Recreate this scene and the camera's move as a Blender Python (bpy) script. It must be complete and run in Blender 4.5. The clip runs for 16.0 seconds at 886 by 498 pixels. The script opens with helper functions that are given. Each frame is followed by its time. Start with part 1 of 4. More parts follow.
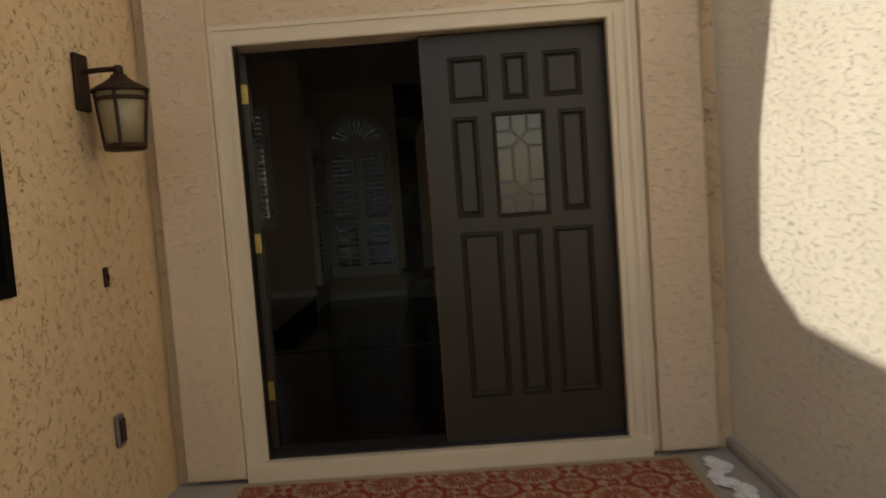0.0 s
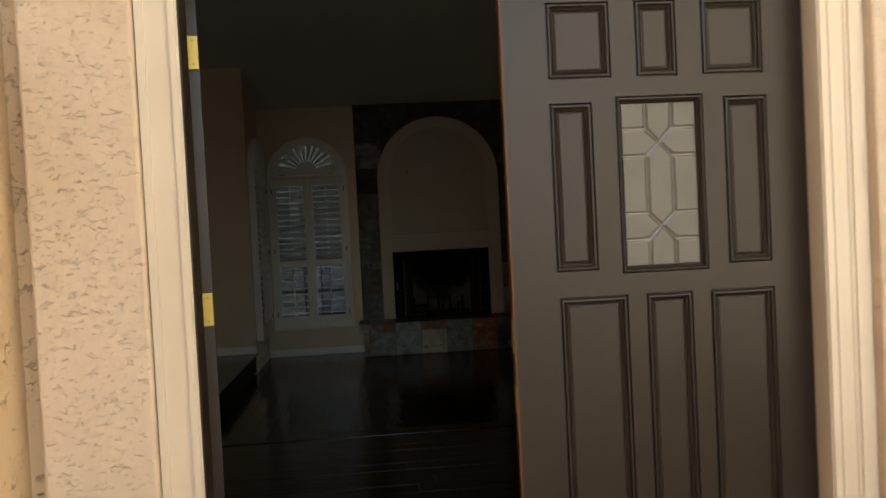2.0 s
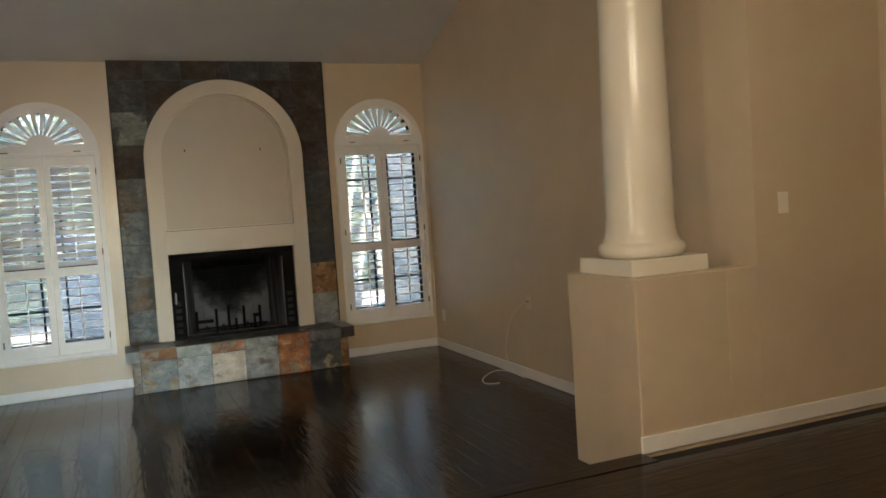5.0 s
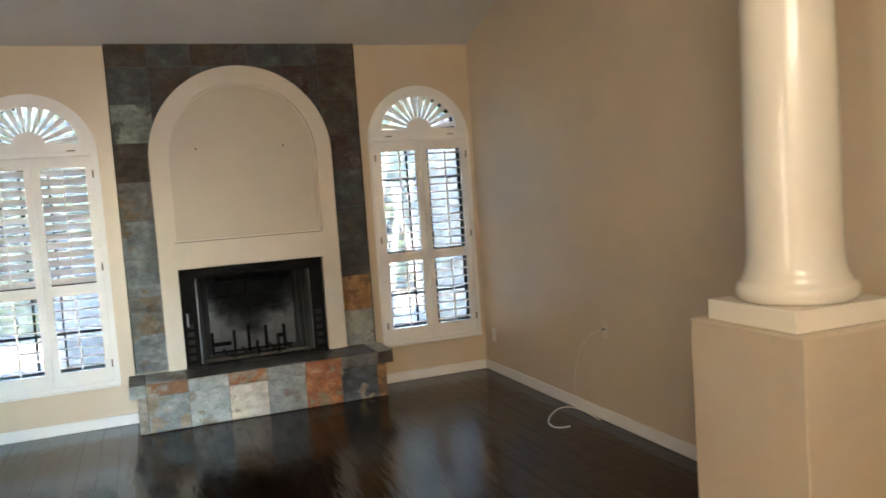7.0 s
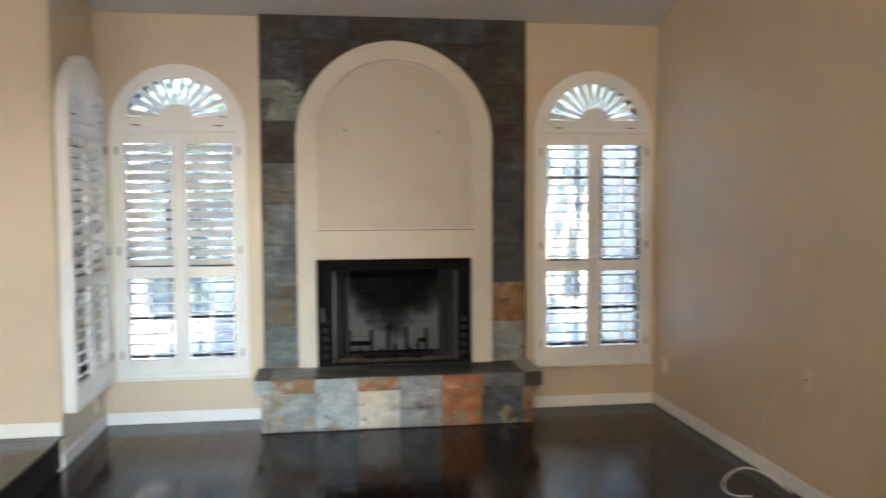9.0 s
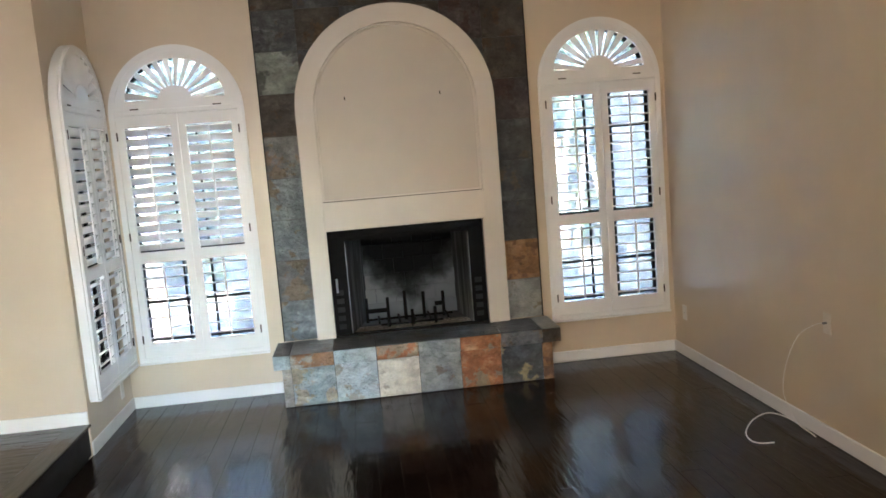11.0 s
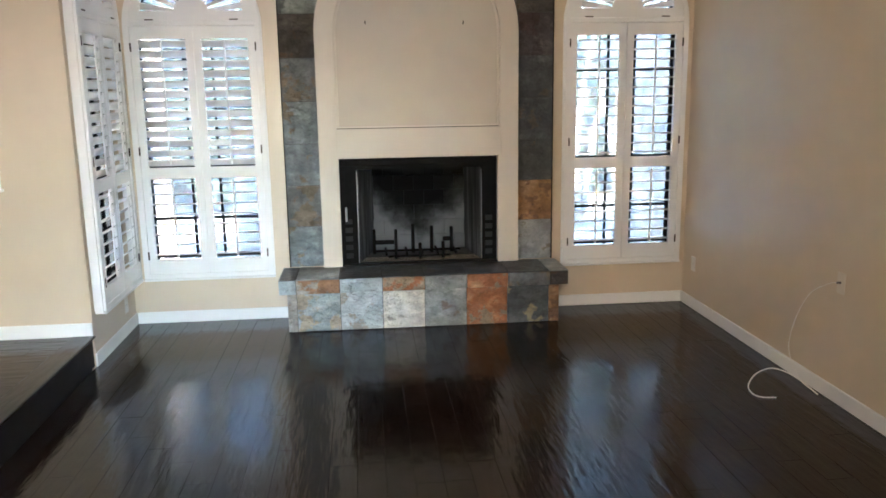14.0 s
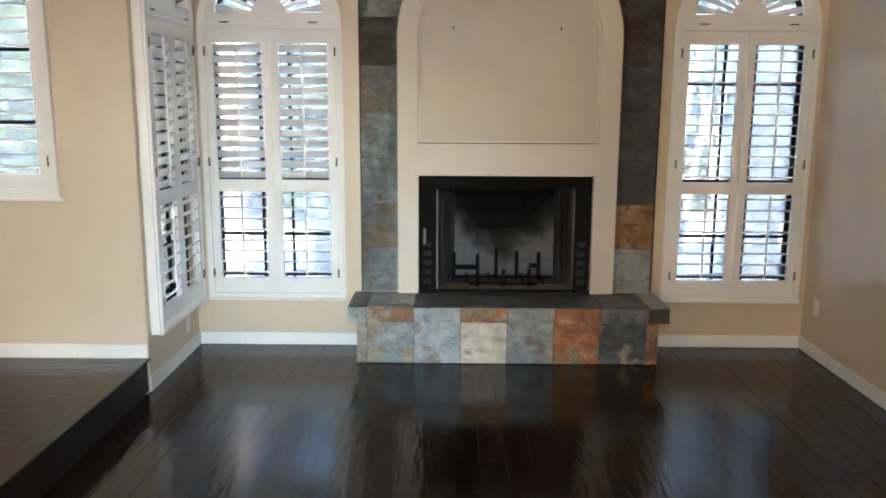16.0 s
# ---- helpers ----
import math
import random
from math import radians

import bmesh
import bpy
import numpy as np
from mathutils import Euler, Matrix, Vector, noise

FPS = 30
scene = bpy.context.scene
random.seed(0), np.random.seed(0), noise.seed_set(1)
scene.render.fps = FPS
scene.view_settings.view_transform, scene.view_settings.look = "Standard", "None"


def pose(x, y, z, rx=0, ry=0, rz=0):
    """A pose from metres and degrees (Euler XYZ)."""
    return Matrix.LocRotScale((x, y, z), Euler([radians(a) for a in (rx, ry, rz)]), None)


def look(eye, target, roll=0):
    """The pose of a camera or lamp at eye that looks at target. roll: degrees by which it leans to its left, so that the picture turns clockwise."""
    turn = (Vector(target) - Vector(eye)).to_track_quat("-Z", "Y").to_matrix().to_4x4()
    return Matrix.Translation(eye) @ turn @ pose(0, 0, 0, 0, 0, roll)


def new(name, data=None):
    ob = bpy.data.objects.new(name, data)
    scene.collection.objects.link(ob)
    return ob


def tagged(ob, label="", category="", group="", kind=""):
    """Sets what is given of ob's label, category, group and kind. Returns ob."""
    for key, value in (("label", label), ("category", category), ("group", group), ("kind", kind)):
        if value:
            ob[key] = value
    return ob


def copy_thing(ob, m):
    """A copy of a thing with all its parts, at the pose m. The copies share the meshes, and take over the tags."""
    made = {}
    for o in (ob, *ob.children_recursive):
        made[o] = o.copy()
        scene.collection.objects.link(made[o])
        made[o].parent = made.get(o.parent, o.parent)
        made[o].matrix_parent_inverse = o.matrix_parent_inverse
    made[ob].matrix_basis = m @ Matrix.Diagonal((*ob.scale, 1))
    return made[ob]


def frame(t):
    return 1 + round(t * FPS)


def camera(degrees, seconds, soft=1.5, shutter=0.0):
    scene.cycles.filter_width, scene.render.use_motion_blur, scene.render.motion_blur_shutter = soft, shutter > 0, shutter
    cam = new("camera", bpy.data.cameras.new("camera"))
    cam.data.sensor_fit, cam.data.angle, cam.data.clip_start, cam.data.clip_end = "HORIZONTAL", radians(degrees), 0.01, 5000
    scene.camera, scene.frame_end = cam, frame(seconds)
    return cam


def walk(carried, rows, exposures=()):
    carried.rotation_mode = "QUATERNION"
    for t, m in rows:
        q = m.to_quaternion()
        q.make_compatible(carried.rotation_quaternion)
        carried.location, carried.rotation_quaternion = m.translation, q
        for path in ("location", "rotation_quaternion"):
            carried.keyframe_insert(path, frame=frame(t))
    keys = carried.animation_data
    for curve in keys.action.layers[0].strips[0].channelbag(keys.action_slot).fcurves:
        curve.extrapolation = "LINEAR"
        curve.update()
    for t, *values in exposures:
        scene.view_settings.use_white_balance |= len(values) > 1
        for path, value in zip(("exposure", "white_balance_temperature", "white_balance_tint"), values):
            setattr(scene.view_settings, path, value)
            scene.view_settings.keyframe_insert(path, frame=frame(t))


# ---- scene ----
cam = camera(58.1, 16.0, soft=1.6, shutter=0.4)
PATH = [
    (0, (0.115, -3.967, 1.279), (0.081, -1.973, 1.131), -4.2),
    (0.5, (0.011, -3.518, 1.222), (-0.134, -1.524, 1.176), -4.0),
    (1, (-0.196, -3.069, 1.266), (-0.368, -1.078, 1.188), -4.4),
    (1.5, (-0.31, -2.726, 1.263), (-0.226, -0.73, 1.172), -3.0),
    (2, (-0.381, -2.306, 1.285), (-0.222, -0.313, 1.228), -2.9),
    (2.5, (-0.497, -1.946, 1.274), (-0.227, 0.034, 1.203), -3.1),
    (3, (-0.59, -1.606, 1.291), (-0.072, 0.324, 1.196), -3.3),
    (3.5, (-0.647, -1.248, 1.295), (-0.113, 0.677, 1.21), -3.4),
    (4, (-0.699, -0.932, 1.299), (-0.065, 0.963, 1.209), -3.5),
    (4.2, (-0.738, -0.817, 1.295), (-0.009, 1.043, 1.199), -3.6),
    (6.3, (-0.517, 0.238, 1.294), (0.248, 2.083, 1.178), -3.8),
    (6.5, (-0.532, 0.395, 1.341), (0.227, 2.242, 1.24), -3.8),
    (7, (-0.471, 0.645, 1.478), (0.231, 2.512, 1.334), -4.1),
    (7.5, (-0.299, 0.876, 1.433), (0.179, 2.814, 1.31), -3.5),
    (8, (-0.157, 1.045, 1.439), (0.266, 2.995, 1.312), -2.1),
    (8.5, (-0.149, 1.262, 1.446), (0.305, 3.205, 1.315), -0.5),
    (9, (-0.096, 1.385, 1.441), (0.176, 3.363, 1.318), -0.3),
    (9.2, (-0.07, 1.416, 1.438), (0.035, 3.409, 1.312), -0.5),
    (11.3, (0.036, 1.435, 1.528), (0.241, 3.408, 1.271), -4.8),
    (11.5, (-0.024, 1.441, 1.523), (0.199, 3.411, 1.265), -2.7),
    (12, (-0.038, 1.466, 1.531), (0.212, 3.434, 1.274), -1.2),
    (12.5, (-0.023, 1.468, 1.518), (0.23, 3.43, 1.223), -0.5),
    (13, (-0.036, 1.465, 1.51), (0.168, 3.417, 1.125), -0.3),
    (13.5, (-0.048, 1.465, 1.5), (0.145, 3.418, 1.113), -0.3),
    (14, (-0.047, 1.49, 1.496), (0.145, 3.441, 1.1), -0.9),
    (14.5, (-0.104, 1.602, 1.473), (0.119, 3.549, 1.075), -1.6),
    (15, (-0.015, 1.854, 1.477), (0.219, 3.806, 1.108), 0.7),
    (15.5, (0.029, 1.99, 1.501), (0.131, 3.955, 1.14), 1.1),
    (16, (-0.019, 2.035, 1.488), (-0.033, 4.002, 1.124), 0.3),
]
EXPOSURES = [(0.0, 0.3, 7050, 10), (0.5, 0.68, 7350, 10), (1.0, 1.3, 7250, 10), (1.5, 1.72, 6750, 10), (2.5, 1.95, 6950, 10), (3.0, 2.1, 7250, 10), (3.5, 2.85, 7050, 10), (4.0, 4.35, 6650, 7), (4.2, 4.65, 6550, 7), (6.3, 6.2, 6250, 7), (7.0, 6.25, 6150, 9), (8.0, 6.35, 6200, 9), (9.0, 6.35, 5950, 10), (11.5, 6.45, 5750, 10), (15.0, 6.55, 5650, 10), (16.0, 6.35, 5850, 10)]
walk(cam, [(t, look(eye, target, roll)) for t, eye, target, roll in PATH], EXPOSURES)

# ---- light ----
SUN_ELEV, SUN_AZ = radians(30), radians(223.5)   # azimuth of the sun from +x, counter-clockwise
world = bpy.data.worlds.new("sky")
scene.world = world
world.use_nodes = True
wn = world.node_tree
sky = wn.nodes.new("ShaderNodeTexSky")
sky.sky_type, sky.sun_disc = "NISHITA", False
sky.sun_elevation, sky.sun_rotation = SUN_ELEV, radians(90) - SUN_AZ
wn.links.new(sky.outputs[0], wn.nodes["Background"].inputs[0])
wn.nodes["Background"].inputs[1].default_value = 0.15
sun = new("sun", bpy.data.lights.new("sun", "SUN"))
sun.data.energy, sun.data.angle, sun.data.color = 3.5, radians(0.5), (1.0, 0.955, 0.87)
sun_from = Vector((math.cos(SUN_AZ) * math.cos(SUN_ELEV), math.sin(SUN_AZ) * math.cos(SUN_ELEV), math.sin(SUN_ELEV)))
sun.matrix_world = look(sun_from * 50, (0, 0, 0))


# daylight in the transom's opening, and an added fill lamp at an unseen front window
def daylight(name, m, w, h, watts, colour):
    lamp = new(name, bpy.data.lights.new(name, "AREA"))
    lamp.data.shape, lamp.data.size, lamp.data.size_y, lamp.data.energy, lamp.data.color = "RECTANGLE", w, h, watts, colour
    lamp.matrix_world = m


daylight("transom_daylight", look((0, 0.1, 2.58), (1.8, 5.0, 1.0)), 1.6, 0.5, 0.85, (1.0, 0.80, 0.56))
daylight("front_daylight", look((-3.5, 0.1, 1.5), (1.6, 6.5, 1.1)), 1.5, 1.3, 1.35, (1.0, 0.83, 0.66))


# ---- materials ----
def nodes_of(name):
    m = bpy.data.materials.new(name)
    m.use_nodes = True
    return m, m.node_tree.nodes, m.node_tree.links, m.node_tree.nodes["Principled BSDF"]


def noise_tex(n, l, scale, detail=4.0, rough=0.55, stretch=None, vec=None):
    tx = n.new("ShaderNodeTexNoise")
    tx.inputs["Scale"].default_value, tx.inputs["Detail"].default_value, tx.inputs["Roughness"].default_value = scale, detail, rough
    if vec is None:
        tc = n.new("ShaderNodeTexCoord")
        vec = tc.outputs["Object"]
    if stretch:
        mp = n.new("ShaderNodeMapping")
        mp.inputs["Scale"].default_value = stretch
        l.new(vec, mp.inputs["Vector"])
        vec = mp.outputs[0]
    l.new(vec, tx.inputs["Vector"])
    return tx.outputs["Fac"]


def ramp(n, l, fac, stops):
    r = n.new("ShaderNodeValToRGB")
    e = r.color_ramp.elements
    while len(e) < len(stops):
        e.new(0.5)
    for k, (p, c) in enumerate(stops):
        e[k].position, e[k].color = p, (*c, 1)
    l.new(fac, r.inputs[0])
    return r.outputs[0]


def bump(n, l, bsdf, height, strength, distance):
    b = n.new("ShaderNodeBump")
    b.inputs["Strength"].default_value, b.inputs["Distance"].default_value = strength, distance
    l.new(height, b.inputs["Height"])
    l.new(b.outputs[0], bsdf.inputs["Normal"])


def mix_col(n, l, fac, a, b, mode="MIX"):
    m = n.new("ShaderNodeMix")
    m.data_type, m.blend_type = "RGBA", mode
    for sock, v in ((m.inputs[0], fac), (m.inputs[6], a), (m.inputs[7], b)):
        if isinstance(v, (int, float)):
            sock.default_value = v
        elif isinstance(v, tuple):
            sock.default_value = (*v, 1)
        else:
            l.new(v, sock)
    return m.outputs[2]


def surface(name, lo, hi, scale=6, rough=0.6, bump_scale=80, bump_d=0.0006, metal=0.0, big=0.8, strength=0.5, rvar=0.08, spec=0.5):
    """A two-scale surface: large soft stains, fine grain and relief."""
    m, n, l, b = nodes_of(name)
    f1 = noise_tex(n, l, scale, 5)
    f2 = noise_tex(n, l, big, 3)
    c1 = ramp(n, l, f1, [(0.3, lo), (0.7, hi)])
    mid = tuple((p + q) / 2 for p, q in zip(lo, hi))
    col = mix_col(n, l, 0.5, c1, ramp(n, l, f2, [(0.35, mid), (0.65, hi)]))
    l.new(col, b.inputs["Base Color"])
    mr = n.new("ShaderNodeMapRange")
    mr.inputs["To Min"].default_value, mr.inputs["To Max"].default_value = max(0.02, rough - rvar), min(1, rough + rvar)
    l.new(f1, mr.inputs["Value"])
    l.new(mr.outputs[0], b.inputs["Roughness"])
    b.inputs["Metallic"].default_value = metal
    b.inputs["Specular IOR Level"].default_value = spec
    bump(n, l, b, noise_tex(n, l, bump_scale, 3), strength, bump_d)
    return m


def stucco(name, lo, hi, scratch=1.0, shading=0.0, run=2.0):
    """Skip-trowel stucco: broad smooth pads, with sparse curved tears where the trowel skipped."""
    m, n, l, b = nodes_of(name)

    def op(kind, a, c, d=None):
        nd = n.new("ShaderNodeMath")
        nd.operation = kind
        for k, v in enumerate((a, c, d)):
            if v is None:
                continue
            if isinstance(v, (int, float)):
                nd.inputs[k].default_value = v
            else:
                l.new(v, nd.inputs[k])
        return nd.outputs[0]

    strokes = noise_tex(n, l, 40, 3, 0.55, (1, 1, run))
    where = noise_tex(n, l, 24, 5, 0.75, (1, 1, 0.8 * run))
    soft = noise_tex(n, l, 16, 3)
    fine = noise_tex(n, l, 60, 4)
    line = op("SUBTRACT", 1.0, op("MULTIPLY", op("ABSOLUTE", op("SUBTRACT", strokes, 0.5), 0), 22))
    line = op("MAXIMUM", line, 0)
    gate = n.new("ShaderNodeMapRange")
    gate.inputs["From Min"].default_value, gate.inputs["From Max"].default_value = 0.535, 0.60
    l.new(where, gate.inputs["Value"])
    tear = op("MULTIPLY", line, gate.outputs[0])
    h = op("ADD", op("MULTIPLY", tear, -0.85 * scratch), op("ADD", op("MULTIPLY", soft, 0.7), op("MULTIPLY", fine, 0.24)))
    col = ramp(n, l, noise_tex(n, l, 1.3, 4), [(0.3, lo), (0.7, hi)])
    tear_shade = op("MULTIPLY", tear, shading)      # shade of the deep tears, put into the colour
    l.new(mix_col(n, l, tear_shade, col, tuple(0.35 * v for v in lo)), b.inputs["Base Color"])
    b.inputs["Roughness"].default_value = 0.9
    bump(n, l, b, h, 1.0, 0.0065)
    return m


def slate(name, base, vein, accent, amount=0.45, relief_amount=1.0):
    """Riven slate: layered relief, mineral blotches of its own."""
    m, n, l, b = nodes_of(name)
    oi = n.new("ShaderNodeObjectInfo")
    tc = n.new("ShaderNodeTexCoord")
    sh = n.new("ShaderNodeVectorMath")
    sh.operation = "MULTIPLY_ADD"
    cmb = n.new("ShaderNodeCombineXYZ")
    for k in range(3):
        l.new(oi.outputs["Random"], cmb.inputs[k])
    l.new(cmb.outputs[0], sh.inputs[0])
    sh.inputs[1].default_value = (17, 31, 23)
    l.new(tc.outputs["Object"], sh.inputs[2])
    vec = sh.outputs[0]
    f1 = noise_tex(n, l, 5, 8, 0.68, None, vec)
    f2 = noise_tex(n, l, 11, 6, 0.6, None, vec)
    f3 = noise_tex(n, l, 5.5, 6, 0.62, None, vec)
    c = ramp(n, l, f1, [(0.3, tuple(0.72 * v for v in base)), (0.5, base), (0.68, vein)])
    k = ramp(n, l, f3, [(0.64 - 0.3 * amount, (0, 0, 0)), (0.68 - 0.3 * amount, (1, 1, 1))])
    col = mix_col(n, l, k, c, mix_col(n, l, f2, accent, tuple(0.55 * v for v in accent)))
    f4 = noise_tex(n, l, 11, 8, 0.66, (1.0, 1.0, 1.4), vec)
    tr = ramp(n, l, f4, [(0.28, (0.0, 0.0, 0.0)), (0.42, (0.35, 0.35, 0.35)), (0.46, (0.42, 0.42, 0.42)), (0.52, (0.7, 0.7, 0.7)), (0.66, (1, 1, 1))])
    # tone steps put the light and shade of the riven relief into the colour
    relief_tone = ramp(n, l, noise_tex(n, l, 9, 9, 0.7, (1.0, 1.0, 1.5), vec), [(0.34, (0.68, 0.68, 0.69)), (0.43, (1.04, 1.04, 1.04)), (0.47, (0.88, 0.88, 0.88)), (0.5, (1.12, 1.12, 1.12)), (0.58, (1.18, 1.18, 1.17)), (0.62, (1.38, 1.37, 1.35))])
    l.new(mix_col(n, l, relief_amount, col, relief_tone, "MULTIPLY"), b.inputs["Base Color"])
    b.inputs["Roughness"].default_value = 0.34
    bump(n, l, b, tr, 1.0, 0.022)
    return m


def plank_wood(name, lo, hi, along, rough):
    """Hand-scraped dark boards: streaky grain and shallow scraped grooves along the board."""
    m, n, l, b = nodes_of(name)
    oi = n.new("ShaderNodeObjectInfo")
    tc = n.new("ShaderNodeTexCoord")
    ad = n.new("ShaderNodeVectorMath")
    cmb = n.new("ShaderNodeCombineXYZ")
    l.new(oi.outputs["Random"], cmb.inputs[0])
    l.new(oi.outputs["Random"], cmb.inputs[1])
    ad.operation = "MULTIPLY_ADD"
    l.new(cmb.outputs[0], ad.inputs[0])
    ad.inputs[1].default_value = (13, 29, 0)
    l.new(tc.outputs["Object"], ad.inputs[2])
    vec = ad.outputs[0]
    g = noise_tex(n, l, 1, 6, 0.6, (60, 3, 1) if along == "y" else (3, 60, 1), vec)
    rip_a = noise_tex(n, l, 1, 2, 0.45, (24, 4.5, 1) if along == "y" else (4.5, 24, 1), vec)
    rip_b = noise_tex(n, l, 1, 3, 0.5, (12, 11, 1) if along == "y" else (11, 12, 1), vec)
    mixer = n.new("ShaderNodeMath")
    mixer.operation = "ADD"
    l.new(rip_a, mixer.inputs[0])
    l.new(rip_b, mixer.inputs[1])
    half = n.new("ShaderNodeMath")
    half.operation, half.inputs[1].default_value = "MULTIPLY", 0.3
    l.new(rip_b, half.inputs[0])
    l.new(half.outputs[0], mixer.inputs[1])
    rip = mixer.outputs[0]
    col = ramp(n, l, g, [(0.3, lo), (0.7, hi)])
    tone = n.new("ShaderNodeMapRange")
    tone.inputs["To Min"].default_value, tone.inputs["To Max"].default_value = 0.65, 1.35
    l.new(oi.outputs["Random"], tone.inputs["Value"])
    gr = n.new("ShaderNodeCombineColor")
    for k in range(3):
        l.new(tone.outputs[0], gr.inputs[k])
    l.new(mix_col(n, l, 1.0, col, gr.outputs[0], "MULTIPLY"), b.inputs["Base Color"])
    mr = n.new("ShaderNodeMapRange")
    mr.inputs["To Min"].default_value, mr.inputs["To Max"].default_value = rough - 0.05, rough + 0.07
    l.new(noise_tex(n, l, 5, 4, 0.6, None, vec), mr.inputs["Value"])
    l.new(mr.outputs[0], b.inputs["Roughness"])
    b.inputs["Specular IOR Level"].default_value = 0.3
    bump(n, l, b, rip, 0.6, 0.004)
    return m


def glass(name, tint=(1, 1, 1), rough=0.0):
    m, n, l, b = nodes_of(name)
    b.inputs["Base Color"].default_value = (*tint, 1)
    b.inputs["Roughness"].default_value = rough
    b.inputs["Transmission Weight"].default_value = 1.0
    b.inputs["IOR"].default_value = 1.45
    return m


# added translucent sheet that lays a milky haze over the garden view
m, n, l, b = nodes_of("window_haze")
tr, mx = n.new("ShaderNodeBsdfTransparent"), n.new("ShaderNodeMixShader")
veil = n.new("ShaderNodeBsdfTranslucent")
l.new(ramp(n, l, noise_tex(n, l, 9, 4), [(0.3, (0.66, 0.65, 0.62)), (0.7, (0.80, 0.79, 0.76))]), veil.inputs["Color"])
n.remove(b)
mx.inputs[0].default_value = 0.21
l.new(tr.outputs[0], mx.inputs[1])
l.new(veil.outputs[0], mx.inputs[2])
l.new(mx.outputs[0], n["Material Output"].inputs[0])
M_HAZE = m
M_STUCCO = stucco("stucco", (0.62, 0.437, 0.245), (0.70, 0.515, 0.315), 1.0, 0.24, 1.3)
# pale copy of the stucco: the sunlit wall's brightness is put into its colour
M_STUCCO_SUNLIT = stucco("sunlit_stucco", (0.71, 0.67, 0.56), (0.78, 0.74, 0.63), 0.75, 0.06, 3.0)
M_STUCCO_FINE = stucco("pilaster_stucco", (0.62, 0.475, 0.315), (0.70, 0.56, 0.40), 0.4, 0.0, 3.0)
M_TRIM_OUT = surface("cream_paint", (0.64, 0.53, 0.37), (0.72, 0.61, 0.45), 5, 0.45, 40)
M_WALL = surface("beige_wall_paint", (0.56, 0.457, 0.327), (0.62, 0.513, 0.378), 3, 0.31, 140, 0.0007, big=0.5, strength=0.3, rvar=0.05)
# darker than the surround's paint: shade of the recess put into the colour
M_NICHE_SHADED = surface("shaded_niche_paint", (0.47, 0.41, 0.325), (0.53, 0.465, 0.37), 3, 0.5, 140, 0.0007, big=0.6, strength=0.3)
M_CEIL = surface("ceiling_paint", (0.58, 0.57, 0.55), (0.64, 0.63, 0.61), 3, 0.85, 90, 0.0015)
M_WHITE = surface("white_gloss_paint", (0.76, 0.75, 0.72), (0.82, 0.81, 0.79), 6, 0.34, 60, 0.0002)
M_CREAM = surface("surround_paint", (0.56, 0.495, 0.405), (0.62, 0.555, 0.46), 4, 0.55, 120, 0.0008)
M_COLUMN = surface("column_enamel", (0.74, 0.68, 0.56), (0.80, 0.75, 0.64), 3, 0.22, 30, 0.0003)
M_DOOR = surface("espresso_door_paint", (0.024, 0.0168, 0.0098), (0.032, 0.0225, 0.0135), 8, 0.36, 90, 0.0003, spec=0.38)
M_EDGE = surface("raw_door_edge", (0.085, 0.03, 0.004), (0.17, 0.058, 0.008), 12, 0.5, 60, 0.0004)
M_BRASS = surface("brass", (0.36, 0.25, 0.06), (0.50, 0.36, 0.10), 18, 0.42, 60, 0.0002, metal=1.0)
M_BRONZE = surface("bronze", (0.022, 0.010, 0.005), (0.042, 0.020, 0.010), 20, 0.55, 60, 0.0006, spec=0.2)
M_BLACK = surface("black_metal", (0.004, 0.004, 0.004), (0.008, 0.0075, 0.007), 15, 0.62, 60, 0.0003, spec=0.04)
M_GREYMETAL = surface("worn_steel", (0.16, 0.15, 0.145), (0.25, 0.24, 0.23), 18, 0.4, 60, 0.0003, metal=0.8)
M_SOOT = surface("sooty_firebrick", (0.008, 0.008, 0.008), (0.032, 0.03, 0.028), 5, 0.9, 40, 0.002, big=2.0, spec=0.1)
m, n, l, b = nodes_of("streaked_firebox_lining")
streak = noise_tex(n, l, 1, 5, 0.6, (14, 14, 1.2))
l.new(ramp(n, l, streak, [(0.34, (0.012, 0.012, 0.012)), (0.52, (0.05, 0.048, 0.046)), (0.68, (0.15, 0.146, 0.14))]), b.inputs["Base Color"])
b.inputs["Roughness"].default_value = 0.7
b.inputs["Specular IOR Level"].default_value = 0.2
bump(n, l, b, streak, 0.4, 0.003)
M_LINING = m
M_ASH = surface("ashy_firebrick", (0.02, 0.02, 0.02), (0.11, 0.108, 0.105), 9, 0.95, 40, 0.002, big=2.5)
# pane colour darkened and warmed only to dim the overbright view outside
M_GLASS = glass("view_dimming_glass", (0.192, 0.186, 0.175))
M_BEVEL = surface("bevelled_glass_panel", (0.078, 0.073, 0.058), (0.115, 0.108, 0.087), 5, 0.1, 30, 0.0006)
M_CAME = surface("lead_came", (0.22, 0.2, 0.17), (0.3, 0.28, 0.24), 20, 0.2, 60, 0.0003, metal=0.4)
M_LAMPGLASS = surface("seeded_amber_glass", (0.22, 0.17, 0.09), (0.33, 0.265, 0.155), 10, 0.25, 50, 0.0008)
M_CONCRETE = surface("porch_concrete", (0.30, 0.27, 0.23), (0.42, 0.38, 0.33), 7, 0.85, 60, 0.002)
M_PATIO = surface("patio_concrete", (0.36, 0.35, 0.335), (0.46, 0.445, 0.425), 4, 0.85, 60, 0.002)
